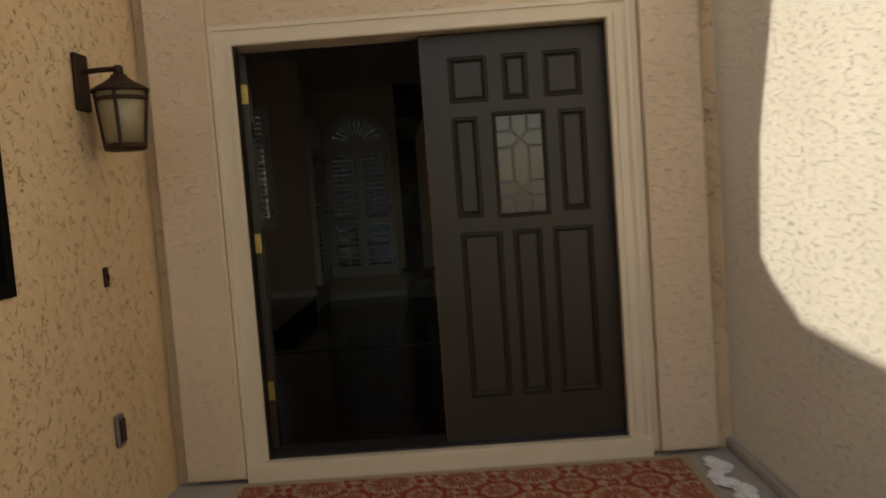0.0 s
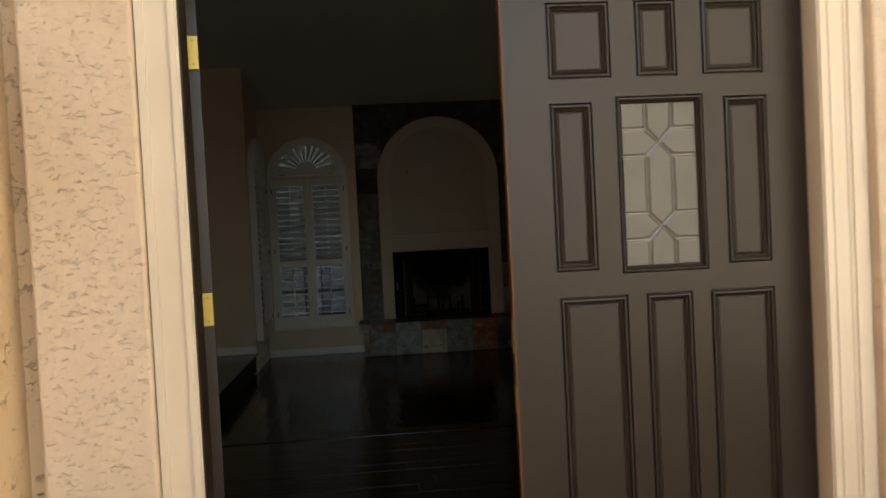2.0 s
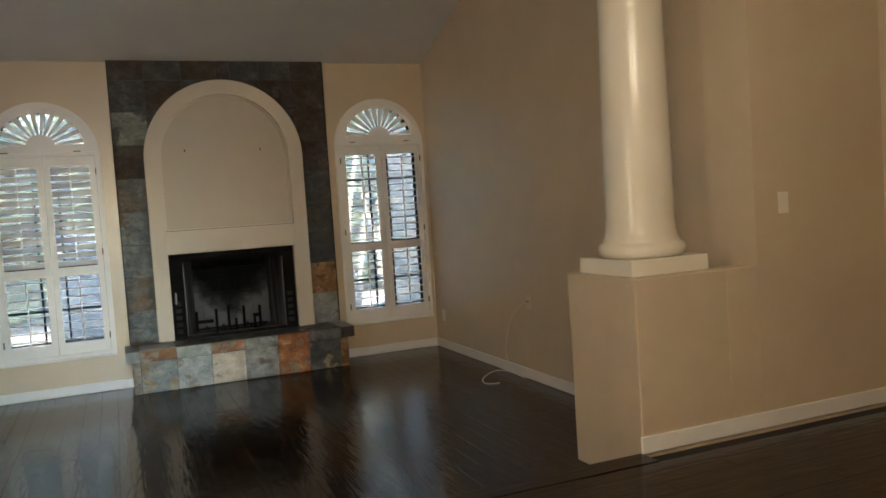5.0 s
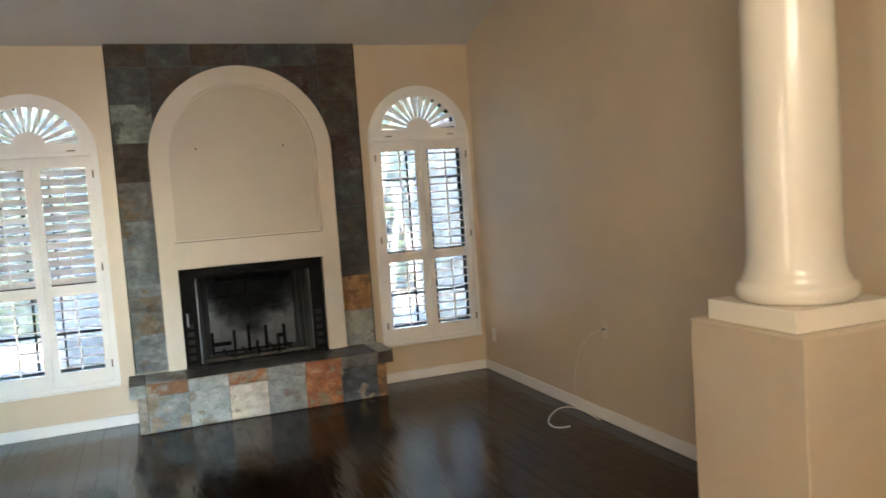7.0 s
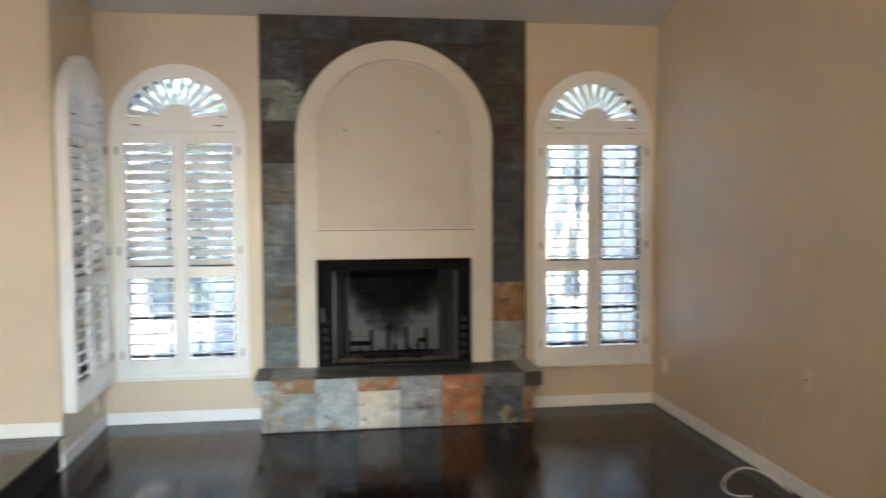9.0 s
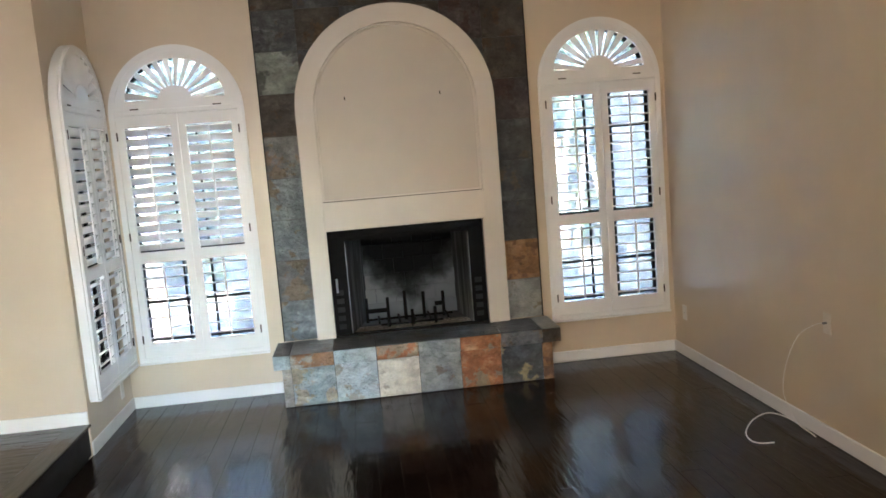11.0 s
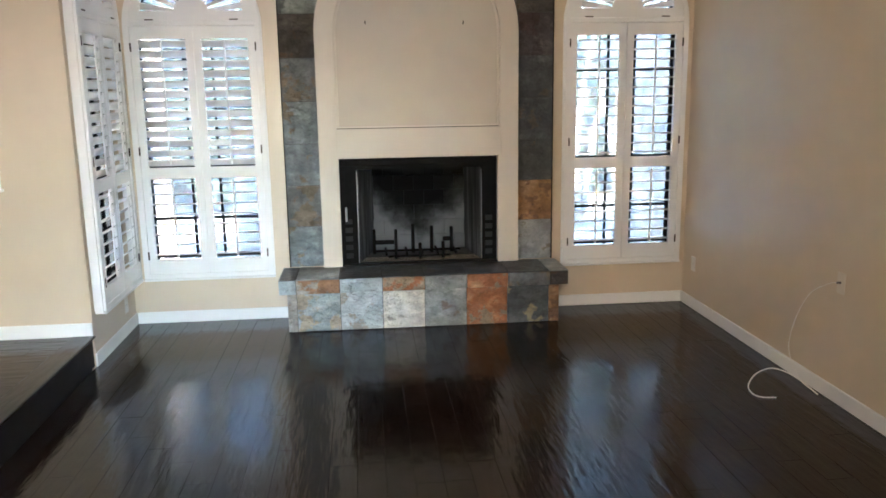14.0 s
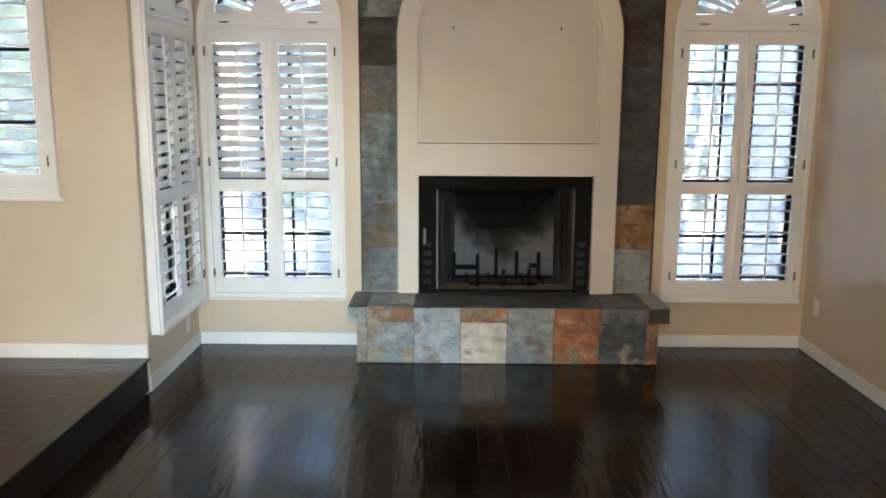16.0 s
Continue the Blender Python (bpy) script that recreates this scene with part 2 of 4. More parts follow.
M_GROUND = surface("dry_soil", (0.15, 0.12, 0.085), (0.24, 0.20, 0.15), 3, 0.95, 20, 0.01, big=0.3)
M_PLASTIC = surface("white_plastic", (0.74, 0.71, 0.65), (0.80, 0.77, 0.72), 8, 0.35, 50, 0.0001)
M_IVORY = surface("ivory_plastic", (0.60, 0.53, 0.43), (0.66, 0.59, 0.48), 8, 0.35, 50, 0.0001)
M_CABLE = surface("white_cable", (0.72, 0.70, 0.66), (0.8, 0.78, 0.74), 8, 0.4, 50, 0.0001)
M_OAK = plank_wood("dark_hand_scraped_boards", (0.006, 0.0028, 0.0018), (0.017, 0.0078, 0.0045), "y", 0.15)
M_OAK_X = plank_wood("dark_hand_scraped_boards_across", (0.006, 0.0028, 0.0018), (0.017, 0.0078, 0.0045), "x", 0.2)
M_GAP = surface("board_joint", (0.006, 0.004, 0.003), (0.01, 0.007, 0.005), 10, 0.7)
M_RISER = surface("dark_riser_stain", (0.006, 0.004, 0.003), (0.012, 0.008, 0.006), 12, 0.5, 60, 0.0004, spec=0.2)
M_GROUT = surface("dark_grout", (0.07, 0.065, 0.06), (0.11, 0.10, 0.09), 20, 0.9)
M_LEAF = surface("leaf", (0.045, 0.07, 0.03), (0.10, 0.13, 0.065), 3, 0.55, 30, 0.0005, big=0.7)
M_BLOCK = surface("grey_brown_block", (0.20, 0.18, 0.15), (0.30, 0.275, 0.24), 5, 0.9, 40, 0.003)
M_BARK = surface("pale_bark", (0.30, 0.28, 0.25), (0.42, 0.395, 0.36), 9, 0.9, 40, 0.004)
M_FENCE = surface("whitewashed_wood", (0.43, 0.365, 0.31), (0.55, 0.475, 0.41), 9, 0.8, 40, 0.001)
M_RUBBER = surface("dark_sill", (0.012, 0.012, 0.012), (0.03, 0.028, 0.026), 12, 0.45, 40, 0.0005)
SLATE = {
    "blue": slate("blue_grey_slate", (0.19, 0.215, 0.222), (0.29, 0.32, 0.33), (0.27, 0.22, 0.15), 0.15),
    "haze": slate("brown_grey_slate", (0.18, 0.185, 0.178), (0.26, 0.27, 0.265), (0.26, 0.21, 0.15), 0.4),
    "dark": slate("charcoal_slate", (0.075, 0.078, 0.078), (0.15, 0.155, 0.152), (0.15, 0.12, 0.085), 0.1),
    "brown": slate("brown_slate", (0.075, 0.064, 0.05), (0.13, 0.112, 0.088), (0.14, 0.088, 0.05), 0.3),
    "maroon": slate("maroon_slate", (0.075, 0.06, 0.056), (0.15, 0.128, 0.118), (0.09, 0.052, 0.046), 0.35),
    "rust": slate("rust_slate", (0.42, 0.17, 0.07), (0.52, 0.34, 0.19), (0.46, 0.36, 0.24), 0.42),
    "orange": slate("ochre_slate", (0.31, 0.165, 0.065), (0.40, 0.25, 0.13), (0.26, 0.14, 0.07), 0.35),
    "tan": slate("tan_slate", (0.34, 0.31, 0.26), (0.44, 0.42, 0.37), (0.40, 0.22, 0.11), 0.5),
    "ember": slate("dark_slate_with_pale_lichen", (0.11, 0.12, 0.125), (0.18, 0.19, 0.19), (0.46, 0.40, 0.24), 0.12),
    "cream": slate("cream_slate", (0.72, 0.67, 0.55), (0.80, 0.76, 0.65), (0.66, 0.60, 0.48), 0.3, 0.4),
    "pale": slate("pale_blue_slate", (0.42, 0.48, 0.485), (0.58, 0.61, 0.60), (0.48, 0.45, 0.38), 0.15, 0.8),
    "green": slate("silver_green_slate", (0.26, 0.29, 0.25), (0.42, 0.44, 0.38), (0.17, 0.18, 0.16), 0.35),
    "grey": slate("grey_slate", (0.32, 0.335, 0.32), (0.43, 0.44, 0.415), (0.33, 0.29, 0.22), 0.15, 0.8),
    "mixed": slate("mottled_slate", (0.31, 0.36, 0.365), (0.46, 0.47, 0.43), (0.50, 0.42, 0.29), 0.42),
}


# ---- mesh helpers ----
def thing(name, m, label, category, group=""):
    ob = new(name)
    ob.matrix_basis = m
    return tagged(ob, label, category, group)


def finish(name, bm, material, smooth=False):
    bmesh.ops.recalc_face_normals(bm, faces=bm.faces)
    me = bpy.data.meshes.new(name)
    bm.to_mesh(me)
    bm.free()
    me.materials.append(material)
    if smooth:
        me.shade_smooth()
    return me


def part(name, bm, material, parent, label="", smooth=False):
    ob = new(name, finish(name, bm, material, smooth))
    ob.parent = parent
    return tagged(ob, label)


def structure(name, bm, material, label, category, smooth=False):
    return tagged(new(name, finish(name, bm, material, smooth)), label, category, kind="structure")


def box(bm, x0, x1, y0, y1, z0, z1, bevel=0.0, seg=1):
    r = bmesh.ops.create_cube(bm, size=1, matrix=Matrix.LocRotScale(((x0 + x1) / 2, (y0 + y1) / 2, (z0 + z1) / 2), None, (abs(x1 - x0), abs(y1 - y0), abs(z1 - z0))))
    if bevel:
        es = {e for v in r["verts"] for e in v.link_edges}
        bmesh.ops.bevel(bm, geom=list(es), offset=bevel, segments=seg, affect="EDGES", profile=0.5)
    return bm


def boxed(*a, **k):
    return box(bmesh.new(), *a, **k)


def plate(bm, outer, holes, at, w0, w1):
    """A flat board with holes: loops of (u, v), between depths w0 and w1; at(u, v, w) gives the point."""
    loops = [outer, *holes]
    fill = bmesh.new()
    for lp in loops:
        vs = [fill.verts.new((u, v, 0)) for u, v in lp]
        for i in range(len(vs)):
            fill.edges.new((vs[i - 1], vs[i]))
    bmesh.ops.triangle_fill(fill, use_beauty=True, edges=fill.edges[:])
    fill.verts.index_update()
    a = [bm.verts.new(at(v.co.x, v.co.y, w0)) for v in fill.verts]
    b = [bm.verts.new(at(v.co.x, v.co.y, w1)) for v in fill.verts]
    for f in fill.faces:
        ids = [v.index for v in f.verts]
        bm.faces.new([a[i] for i in ids])
        bm.faces.new([b[i] for i in reversed(ids)])
    k = 0
    for lp in loops:
        for i in range(len(lp)):
            p, q = k + (i - 1) % len(lp), k + i
            bm.faces.new((a[p], a[q], b[q], b[p]))
        k += len(lp)
    fill.free()
    return bm


def rect(u0, u1, v0, v1):
    return [(u0, v0), (u1, v0), (u1, v1), (u0, v1)]


def arch(c, half, v0, spring, n=28):
    return [(c - half, v0), (c + half, v0)] + [(c + half * math.cos(math.pi * i / n), spring + half * math.sin(math.pi * i / n)) for i in range(n + 1)]


def xz(u, v, w):
    return (u, w, v)


def yz(u, v, w):
    return (w, u, v)


def xy(u, v, w):
    return (u, v, w)


def lathe(bm, profile, cx, cy, n=32):
    rings = [[bm.verts.new((cx + r * math.cos(2 * math.pi * i / n), cy + r * math.sin(2 * math.pi * i / n), z)) for i in range(n)] for r, z in profile]
    for p, q in zip(rings, rings[1:]):
        for i in range(n):
            bm.faces.new((p[i - 1], p[i], q[i], q[i - 1]))
    bm.faces.new(rings[0][::-1])
    bm.faces.new(rings[-1])
    return bm


def tube(bm, pts, r, n=8):
    rings = []
    for i, p in enumerate(pts):
        p = Vector(p)
        d = (Vector(pts[min(i + 1, len(pts) - 1)]) - Vector(pts[max(i - 1, 0)])).normalized()
        s = d.cross(Vector((0, 0, 1))) if abs(d.z) < 0.95 else d.cross(Vector((1, 0, 0)))
        s.normalize()
        t = d.cross(s)
        rr = r[i] if isinstance(r, (list, tuple)) else r
        rings.append([bm.verts.new(p + rr * (math.cos(2 * math.pi * k / n) * s + math.sin(2 * math.pi * k / n) * t)) for k in range(n)])
    for p, q in zip(rings, rings[1:]):
        for k in range(n):
            bm.faces.new((p[k - 1], p[k], q[k], q[k - 1]))
    bm.faces.new(rings[0][::-1])
    bm.faces.new(rings[-1])
    return bm


def smoothed(pts, k=6):
    """A smooth run of points through the given ones."""
    out, p = [], [Vector(q) for q in pts]
    for i in range(len(p) - 1):
        a, b, c, d = p[max(i - 1, 0)], p[i], p[i + 1], p[min(i + 2, len(p) - 1)]
        for j in range(k):
            t = j / k
            out.append(0.5 * (2 * b + (c - a) * t + (2 * a - 5 * b + 4 * c - d) * t * t + (3 * b - a - 3 * c + d) * t ** 3))
    return out + [p[-1]]


# ---- plan ----
LOW, PORCH = -0.2, -0.1            # living-room floor and porch, below the hall floor at 0
BACK, RIGHT, LEFT = 7.44, 2.446, -1.77
BUMP, STEP = 6.5, 2.79
FRONT = 0.14                       # hall face of the front wall
SPRING, HALF = 1.955, 0.465        # arched windows
WIN_L, WIN_R = -1.205, 1.93


def ceil_z(y):
    return 2.79 + (BACK - max(y, 2.6)) / 3


# ---- structure ----
win_loops = [arch(WIN_L, HALF - 0.03, 0.18, SPRING), arch(WIN_R, HALF - 0.03, 0.18, SPRING)]
structure("wall_north", plate(bmesh.new(), rect(LEFT - 0.2, RIGHT + 0.2, LOW - 0.3, 3.2), win_loops + [rect(-0.2, 0.92, 0.2, 0.98)], xz, BACK, BACK + 0.2), M_WALL, "beige painted wall with two arched window openings", "wall")
bump_outer = [(BUMP, LOW - 0.3), (BACK, LOW - 0.3), (BACK, ceil_z(BACK) + 0.1), (BUMP, ceil_z(BUMP) + 0.1)]
structure("wall_bay", plate(bmesh.new(), bump_outer, [arch(6.985, 0.39, 0.19, SPRING)], yz, LEFT - 0.2, LEFT), M_WALL, "narrow beige return wall with an arched window opening", "wall")
structure("wall_dining", plate(bmesh.new(), rect(-5.2, LEFT - 0.2, -0.5, 3.3), [rect(-3.3, -2.25, 0.98, 2.5)], xz, BUMP, BUMP + 0.2), M_WALL, "beige painted wall with a shuttered window opening", "wall")
east = [(2.96, LOW - 0.3), (BACK + 0.2, LOW - 0.3), (BACK + 0.2, ceil_z(BACK) + 0.05), (2.96, ceil_z(2.96) + 0.1)]
structure("wall_east", plate(bmesh.new(), east, [], yz, RIGHT, RIGHT + 0.2), M_WALL, "long plain beige painted wall", "wall")
structure("wall_hall_return", boxed(RIGHT, 3.4, 2.795, 2.96, -0.5, 4.5), M_WALL, "beige painted wall facing the entry hall", "wall")
structure("wall_hall_east", boxed(3.4, 3.6, -0.1, 2.96, -0.5, 4.5), M_WALL, "plain beige hall wall", "wall")
structure("wall_west", boxed(-5.4, -5.2, -0.1, BUMP + 0.2, -0.5, 4.5), M_WALL, "plain beige wall closing the dining area", "wall")
structure("wall_front", plate(bmesh.new(), rect(-5.4, 3.6, -0.5, 4.9), [rect(-0.96, 0.96, -0.02, 2.06), rect(-0.9, 0.9, 2.27, 2.9), rect(-4.3, -2.7, 0.8, 2.2)], xz, 0.02, FRONT), M_WALL, "front wall with a double doorway and transom", "wall")
# vaulted ceiling
bm = bmesh.new()
prof = [(BACK + 0.2, 2.79 - 0.2 / 3), (2.6, ceil_z(2.6)), (-0.1, ceil_z(2.6))]
for (y0, z0), (y1, z1) in zip(prof, prof[1:]):
    lo = [bm.verts.new(p) for p in ((-5.4, y0, z0), (3.6, y0, z0), (3.6, y1, z1), (-5.4, y1, z1))]
    hi = [bm.verts.new((v.co.x, v.co.y, v.co.z + 0.25)) for v in lo]
    bm.faces.new(lo)
    bm.faces.new(hi[::-1])
    for i in range(4):
        bm.faces.new((lo[i - 1], lo[i], hi[i], hi[i - 1]))
structure("ceiling", bm, M_CEIL, "off-white vaulted ceiling sloping down to the fireplace wall", "ceiling")
# floors under the boards
floor_living = structure("floor_living", boxed(LEFT, RIGHT, STEP, BACK, LOW - 0.1, LOW - 0.012), M_GAP, "sunken floor of glossy dark hand-scraped boards", "floor")
floor_hall = structure("floor_hall", boxed(LEFT, 3.4, 0.05, STEP - 0.03, LOW - 0.1, -0.012), M_GAP, "hall floor of dark boards, one step up", "floor")
floor_dining = structure("floor_dining", boxed(-5.2, LEFT - 0.03, 0.05, BUMP, LOW - 0.1, -0.012), M_GAP, "raised dining floor of dark boards", "floor")
structure("step_riser_hall", boxed(LEFT, 1.66, STEP - 0.028, STEP - 0.012, LOW, -0.014), M_RISER, "dark stained step riser", "step")
structure("step_riser_dining", boxed(LEFT - 0.028, LEFT - 0.012, STEP - 0.03, BUMP, LOW, -0.014), M_RISER, "dark stained step riser", "step")
structure("step_nosing_hall", boxed(LEFT - 0.02, 1.66, STEP - 0.13, STEP + 0.012, -0.012, 0.004, bevel=0.006, seg=2), M_OAK_X, "rounded dark wooden step nosing", "step")
structure("step_nosing_dining", boxed(LEFT - 0.13, LEFT + 0.012, STEP + 0.012, BUMP - 0.001, -0.012, 0.004, bevel=0.006, seg=2), M_OAK, "rounded dark wooden step nosing", "step")


def baseboard(name, x0, x1, y0, y1, z0):
    structure(name, boxed(x0, x1, y0, y1, z0, z0 + 0.087, bevel=0.005, seg=2), M_WHITE, "white painted baseboard", "baseboard")


baseboard("baseboard_north_left", LEFT + 0.014, -0.612, BACK - 0.014, BACK, LOW)
baseboard("baseboard_north_right", 1.345, RIGHT - 0.014, BACK - 0.014, BACK, LOW)
baseboard("baseboard_east", RIGHT - 0.014, RIGHT, 3.42, BACK, LOW)
baseboard("baseboard_bay", LEFT, LEFT + 0.014, BUMP - 0.014, BACK, LOW)
baseboard("baseboard_dining", -5.2, LEFT, BUMP - 0.014, BUMP, 0.0)
baseboard("baseboard_half_wall", 1.651, 3.4, 2.781, 2.795, 0.0)


# ---- shuttered windows ----
def louver(bm, x0, x1, y, z, width, tilt, thick=0.010):
    """One blade of elliptic section, turned by tilt about its own axis (0: flat, open)."""
    n = 8
    c, s = math.cos(tilt), math.sin(tilt)
    ends = []
    for x in (x0, x1):
        ring = []
        for i in range(n):
            a = 2 * math.pi * i / n
            u, v = width / 2 * math.cos(a), thick / 2 * math.sin(a)
            ring.append(bm.verts.new((x, y + u * c - v * s, z + u * s + v * c)))
        ends.append(ring)
    for i in range(n):
        bm.faces.new((ends[0][i - 1], ends[0][i], ends[1][i], ends[1][i - 1]))
    bm.faces.new(ends[0])
    bm.faces.new(ends[1][::-1])
    return bm


def shutter(root, x0, x1, z0, z1, mid, tilt_up, tilt_low, rod_x, hinge_x):
    """A leaf of the plantation shutter: stiles and rails, two banks of blades, tilt rods, hinges."""
    st = 0.052
    up, low = (mid + 0.04, z1 - 0.085), (z0 + 0.105, mid - 0.04)
    leaf = part("shutter", plate(bmesh.new(), rect(x0, x1, z0, z1), [rect(x0 + st, x1 - st, *up), rect(x0 + st, x1 - st, *low)], xz, -0.024, 0.004), M_WHITE, root)
    for (a, b), tilt in ((up, tilt_up), (low, tilt_low)):
        count = round((b - a) / 0.0715)
        pitch = (b - a) / count
        for i in range(count):
            part("louver", louver(bmesh.new(), x0 + st + 0.002, x1 - st - 0.002, -0.008, a + pitch * (i + 0.5), 0.066, tilt + 0.02 * random.uniform(-1, 1)), M_WHITE, leaf, smooth=True)
        part("tilt_rod", boxed(rod_x - 0.006, rod_x + 0.006, -0.052, -0.040, a + 0.02, b - 0.01, bevel=0.002), M_WHITE, leaf)
    for z in (z0 + 0.14, (z0 + z1) / 2 + 0.02, z1 - 0.14):
        part("hinge", boxed(hinge_x - 0.005, hinge_x + 0.005, -0.034, -0.024, z - 0.03, z + 0.03, bevel=0.002), M_BRONZE, leaf, "small dark shutter hinge")


def arched_window(m, half, tilts, label, back=0.012, group="arched windows beside the fireplace"):
    root = thing("arched_window", m, label, "window", group)
    z0, zs = 0.155, SPRING
    inner = half - 0.034
    part("window_frame", plate(bmesh.new(), arch(0, half, z0 - 0.012, zs), [arch(0, inner, z0 + 0.02, zs)], xz, -0.03, back), M_WHITE, root)
    part("frame_bead", plate(bmesh.new(), arch(0, half + 0.012, z0 - 0.026, zs), [arch(0, half - 0.006, z0 - 0.008, zs)], xz, -0.014, max(-0.002, back - 0.014)), M_WHITE, root)
    part("sill", boxed(-half - 0.012, half + 0.012, -0.036, -0.002, z0 - 0.03, z0 - 0.014, bevel=0.004), M_WHITE, root)
    part("transom_rail", boxed(-inner - 0.004, inner + 0.004, -0.028, 0.008, 1.948, 1.985, bevel=0.004), M_WHITE, root)
    # sunburst: a half-round board with a fan opening, and radiating slats
    zc, hub, rim = 2.03, 0.118, 0.35
    fan = [(rim * math.cos(a), zc + 0.02 + (2.335 - zc - 0.02) / 0.35 * rim * math.sin(a)) for a in (math.pi * i / 28 for i in range(29))]
    fan += [(-hub * math.cos(a), zc + 0.02 + 0.095 * math.sin(a)) for a in (math.pi * i / 14 for i in range(15))]
    burst = part("sunburst_panel", plate(bmesh.new(), [(-inner, 1.985), (inner, 1.985)] + [(inner * math.cos(math.pi * i / 28), zs + inner * math.sin(math.pi * i / 28)) for i in range(2, 27)], [fan], xz, -0.024, 0.004), M_WHITE, root, "white half-round sunburst shutter")
    n = 12
    for i in range(n):
        a = math.pi * (i + 0.5) / n
        d, q = Vector((math.cos(a), 0, math.sin(a))), Vector((-math.sin(a), 0, math.cos(a)))
        bm = bmesh.new()
        sec = []
        for r, w in ((0.10, 0.008), (0.36, 0.026)):
            o = Vector((0, -0.009, zc + 0.01)) + d * r * (1.0 if r < 0.2 else 1 - 0.16 * abs(math.sin(a)))
            t = 0.62
            e = q * math.cos(t) + Vector((0, 1, 0)) * math.sin(t)
            f = e.cross(d)
            sec.append([bm.verts.new(o + e * w * su + f * 0.003 * sv) for su, sv in ((-1, -1), (1, -1), (1, 1), (-1, 1))])
        for k in range(4):
            bm.faces.new((sec[0][k - 1], sec[0][k], sec[1][k], sec[1][k - 1]))
        bm.faces.new(sec[0])
        bm.faces.new(sec[1][::-1])
        part("sunburst_slat", bm, M_WHITE, burst)
    for s in (-1, 1):
        part("catch", boxed(s * 0.29 - 0.03, s * 0.29 + 0.03, -0.03, -0.024, 1.987, 1.995, bevel=0.001), M_BRONZE, burst, "small dark catch")
    for s in (-1, 1):
        a, b = sorted((s * 0.002, s * (inner - 0.002)))
        shutter(root, a, b, z0 + 0.022, 1.946, 0.92, tilts[0], tilts[1], (a + b) / 2, s * (inner - 0.002))
    # dark outer sash
    sash = part("sash", plate(bmesh.new(), arch(0, half - 0.03, 0.185, zs), [arch(0, half - 0.075, 0.235, zs)], xz, 0.075, 0.125), M_BLACK, root, "dark metal window sash")
    for x in (-0.102, 0.102):
        part("muntin", boxed(x - 0.008, x + 0.008, 0.088, 0.112, 0.236, 1.93), M_BLACK, sash)
    for z, w in ((1.61, 0.009), (0.948, 0.018), (0.573, 0.009), (0.283, 0.007), (1.945, 0.014)):
        part("muntin", boxed(-half + 0.076, half - 0.076, 0.086, 0.114, z - w, z + w), M_BLACK, sash)
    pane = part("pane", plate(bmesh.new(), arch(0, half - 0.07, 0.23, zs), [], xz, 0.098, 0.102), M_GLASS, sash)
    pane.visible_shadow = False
    # added sheet behind the pane, only for haze
    screen = part("insect_screen", plate(bmesh.new(), arch(0, half - 0.05, 0.205, zs), [], xz, 0.132, 0.1335), M_HAZE, sash, "added translucent sheet that hazes the view")
    screen.visible_shadow = False
    return root


arched_window(pose(WIN_L, BACK, 0), HALF, (radians(-49), radians(-9)), "white arched window with plantation shutters and a sunburst top, upper blades half closed")
arched_window(pose(WIN_R, BACK, 0), HALF, (radians(-3), radians(-3)), "white arched window with plantation shutters and a sunburst top, blades open")
arched_window(pose(LEFT + 0.045, 6.985, 0, 0, 0, 90), 0.43, (radians(-54), radians(-40)), "white arched window in the narrow return wall, shutters tilted", 0.05)

# square shuttered window of the dining area
dw = thing("dining_window", pose(-2.76, BUMP, 0), "white framed window with open plantation shutters above the raised floor", "window")
part("window_frame", plate(bmesh.new(), rect(-0.55, 0.55, 0.945, 2.52), [rect(-0.51, 0.51, 0.99, 2.48)], xz, -0.03, 0.012), M_WHITE, dw)
part("sill", boxed(-0.565, 0.565, -0.036, -0.002, 0.925, 0.943, bevel=0.004), M_WHITE, dw)
for s in (-1, 1):
    a, b = sorted((s * 0.002, s * 0.508))
    st = 0.052
    leaf = part("shutter", plate(bmesh.new(), rect(a, b, 0.992, 2.478), [rect(a + st, b - st, 1.08, 2.40)], xz, -0.024, 0.004), M_WHITE, dw)
    for i in range(18):
        part("louver", louver(bmesh.new(), a + st + 0.002, b - st - 0.002, -0.008, 1.08 + 0.0733 * (i + 0.5), 0.066, radians(-30 if i > 12 else -4)), M_WHITE, leaf, smooth=True)
    for z in (1.15, 2.05):
        part("hinge", boxed(s * 0.508 - 0.005, s * 0.508 + 0.005, -0.034, -0.024, z - 0.03, z + 0.03, bevel=0.002), M_BRONZE, leaf, "small dark shutter hinge")
sash = part("sash", plate(bmesh.new(), rect(-0.53, 0.53, 0.98, 2.5), [rect(-0.48, 0.48, 1.03, 2.45)], xz, 0.075, 0.125), M_BLACK, dw, "dark metal window sash")
for z in (1.36, 1.76, 2.1):
    part("muntin", boxed(-0.479, 0.479, 0.088, 0.112, z - 0.009, z + 0.009), M_BLACK, sash)
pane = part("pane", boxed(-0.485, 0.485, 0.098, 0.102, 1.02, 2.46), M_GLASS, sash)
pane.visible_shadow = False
screen = part("insect_screen", boxed(-0.505, 0.505, 0.132, 0.1335, 1.0, 2.48), M_HAZE, sash, "added translucent sheet that hazes the view")
screen.visible_shadow = False


# ---- fireplace ----
def tile(parent, x0, x1, y0, y1, z0, z1, kind, g=0.0018, bevel=0.003):
    return part("slate_tile", boxed(x0 + g, x1 - g, y0, y1, z0 + g, z1 - g, bevel=bevel), SLATE[kind], parent)


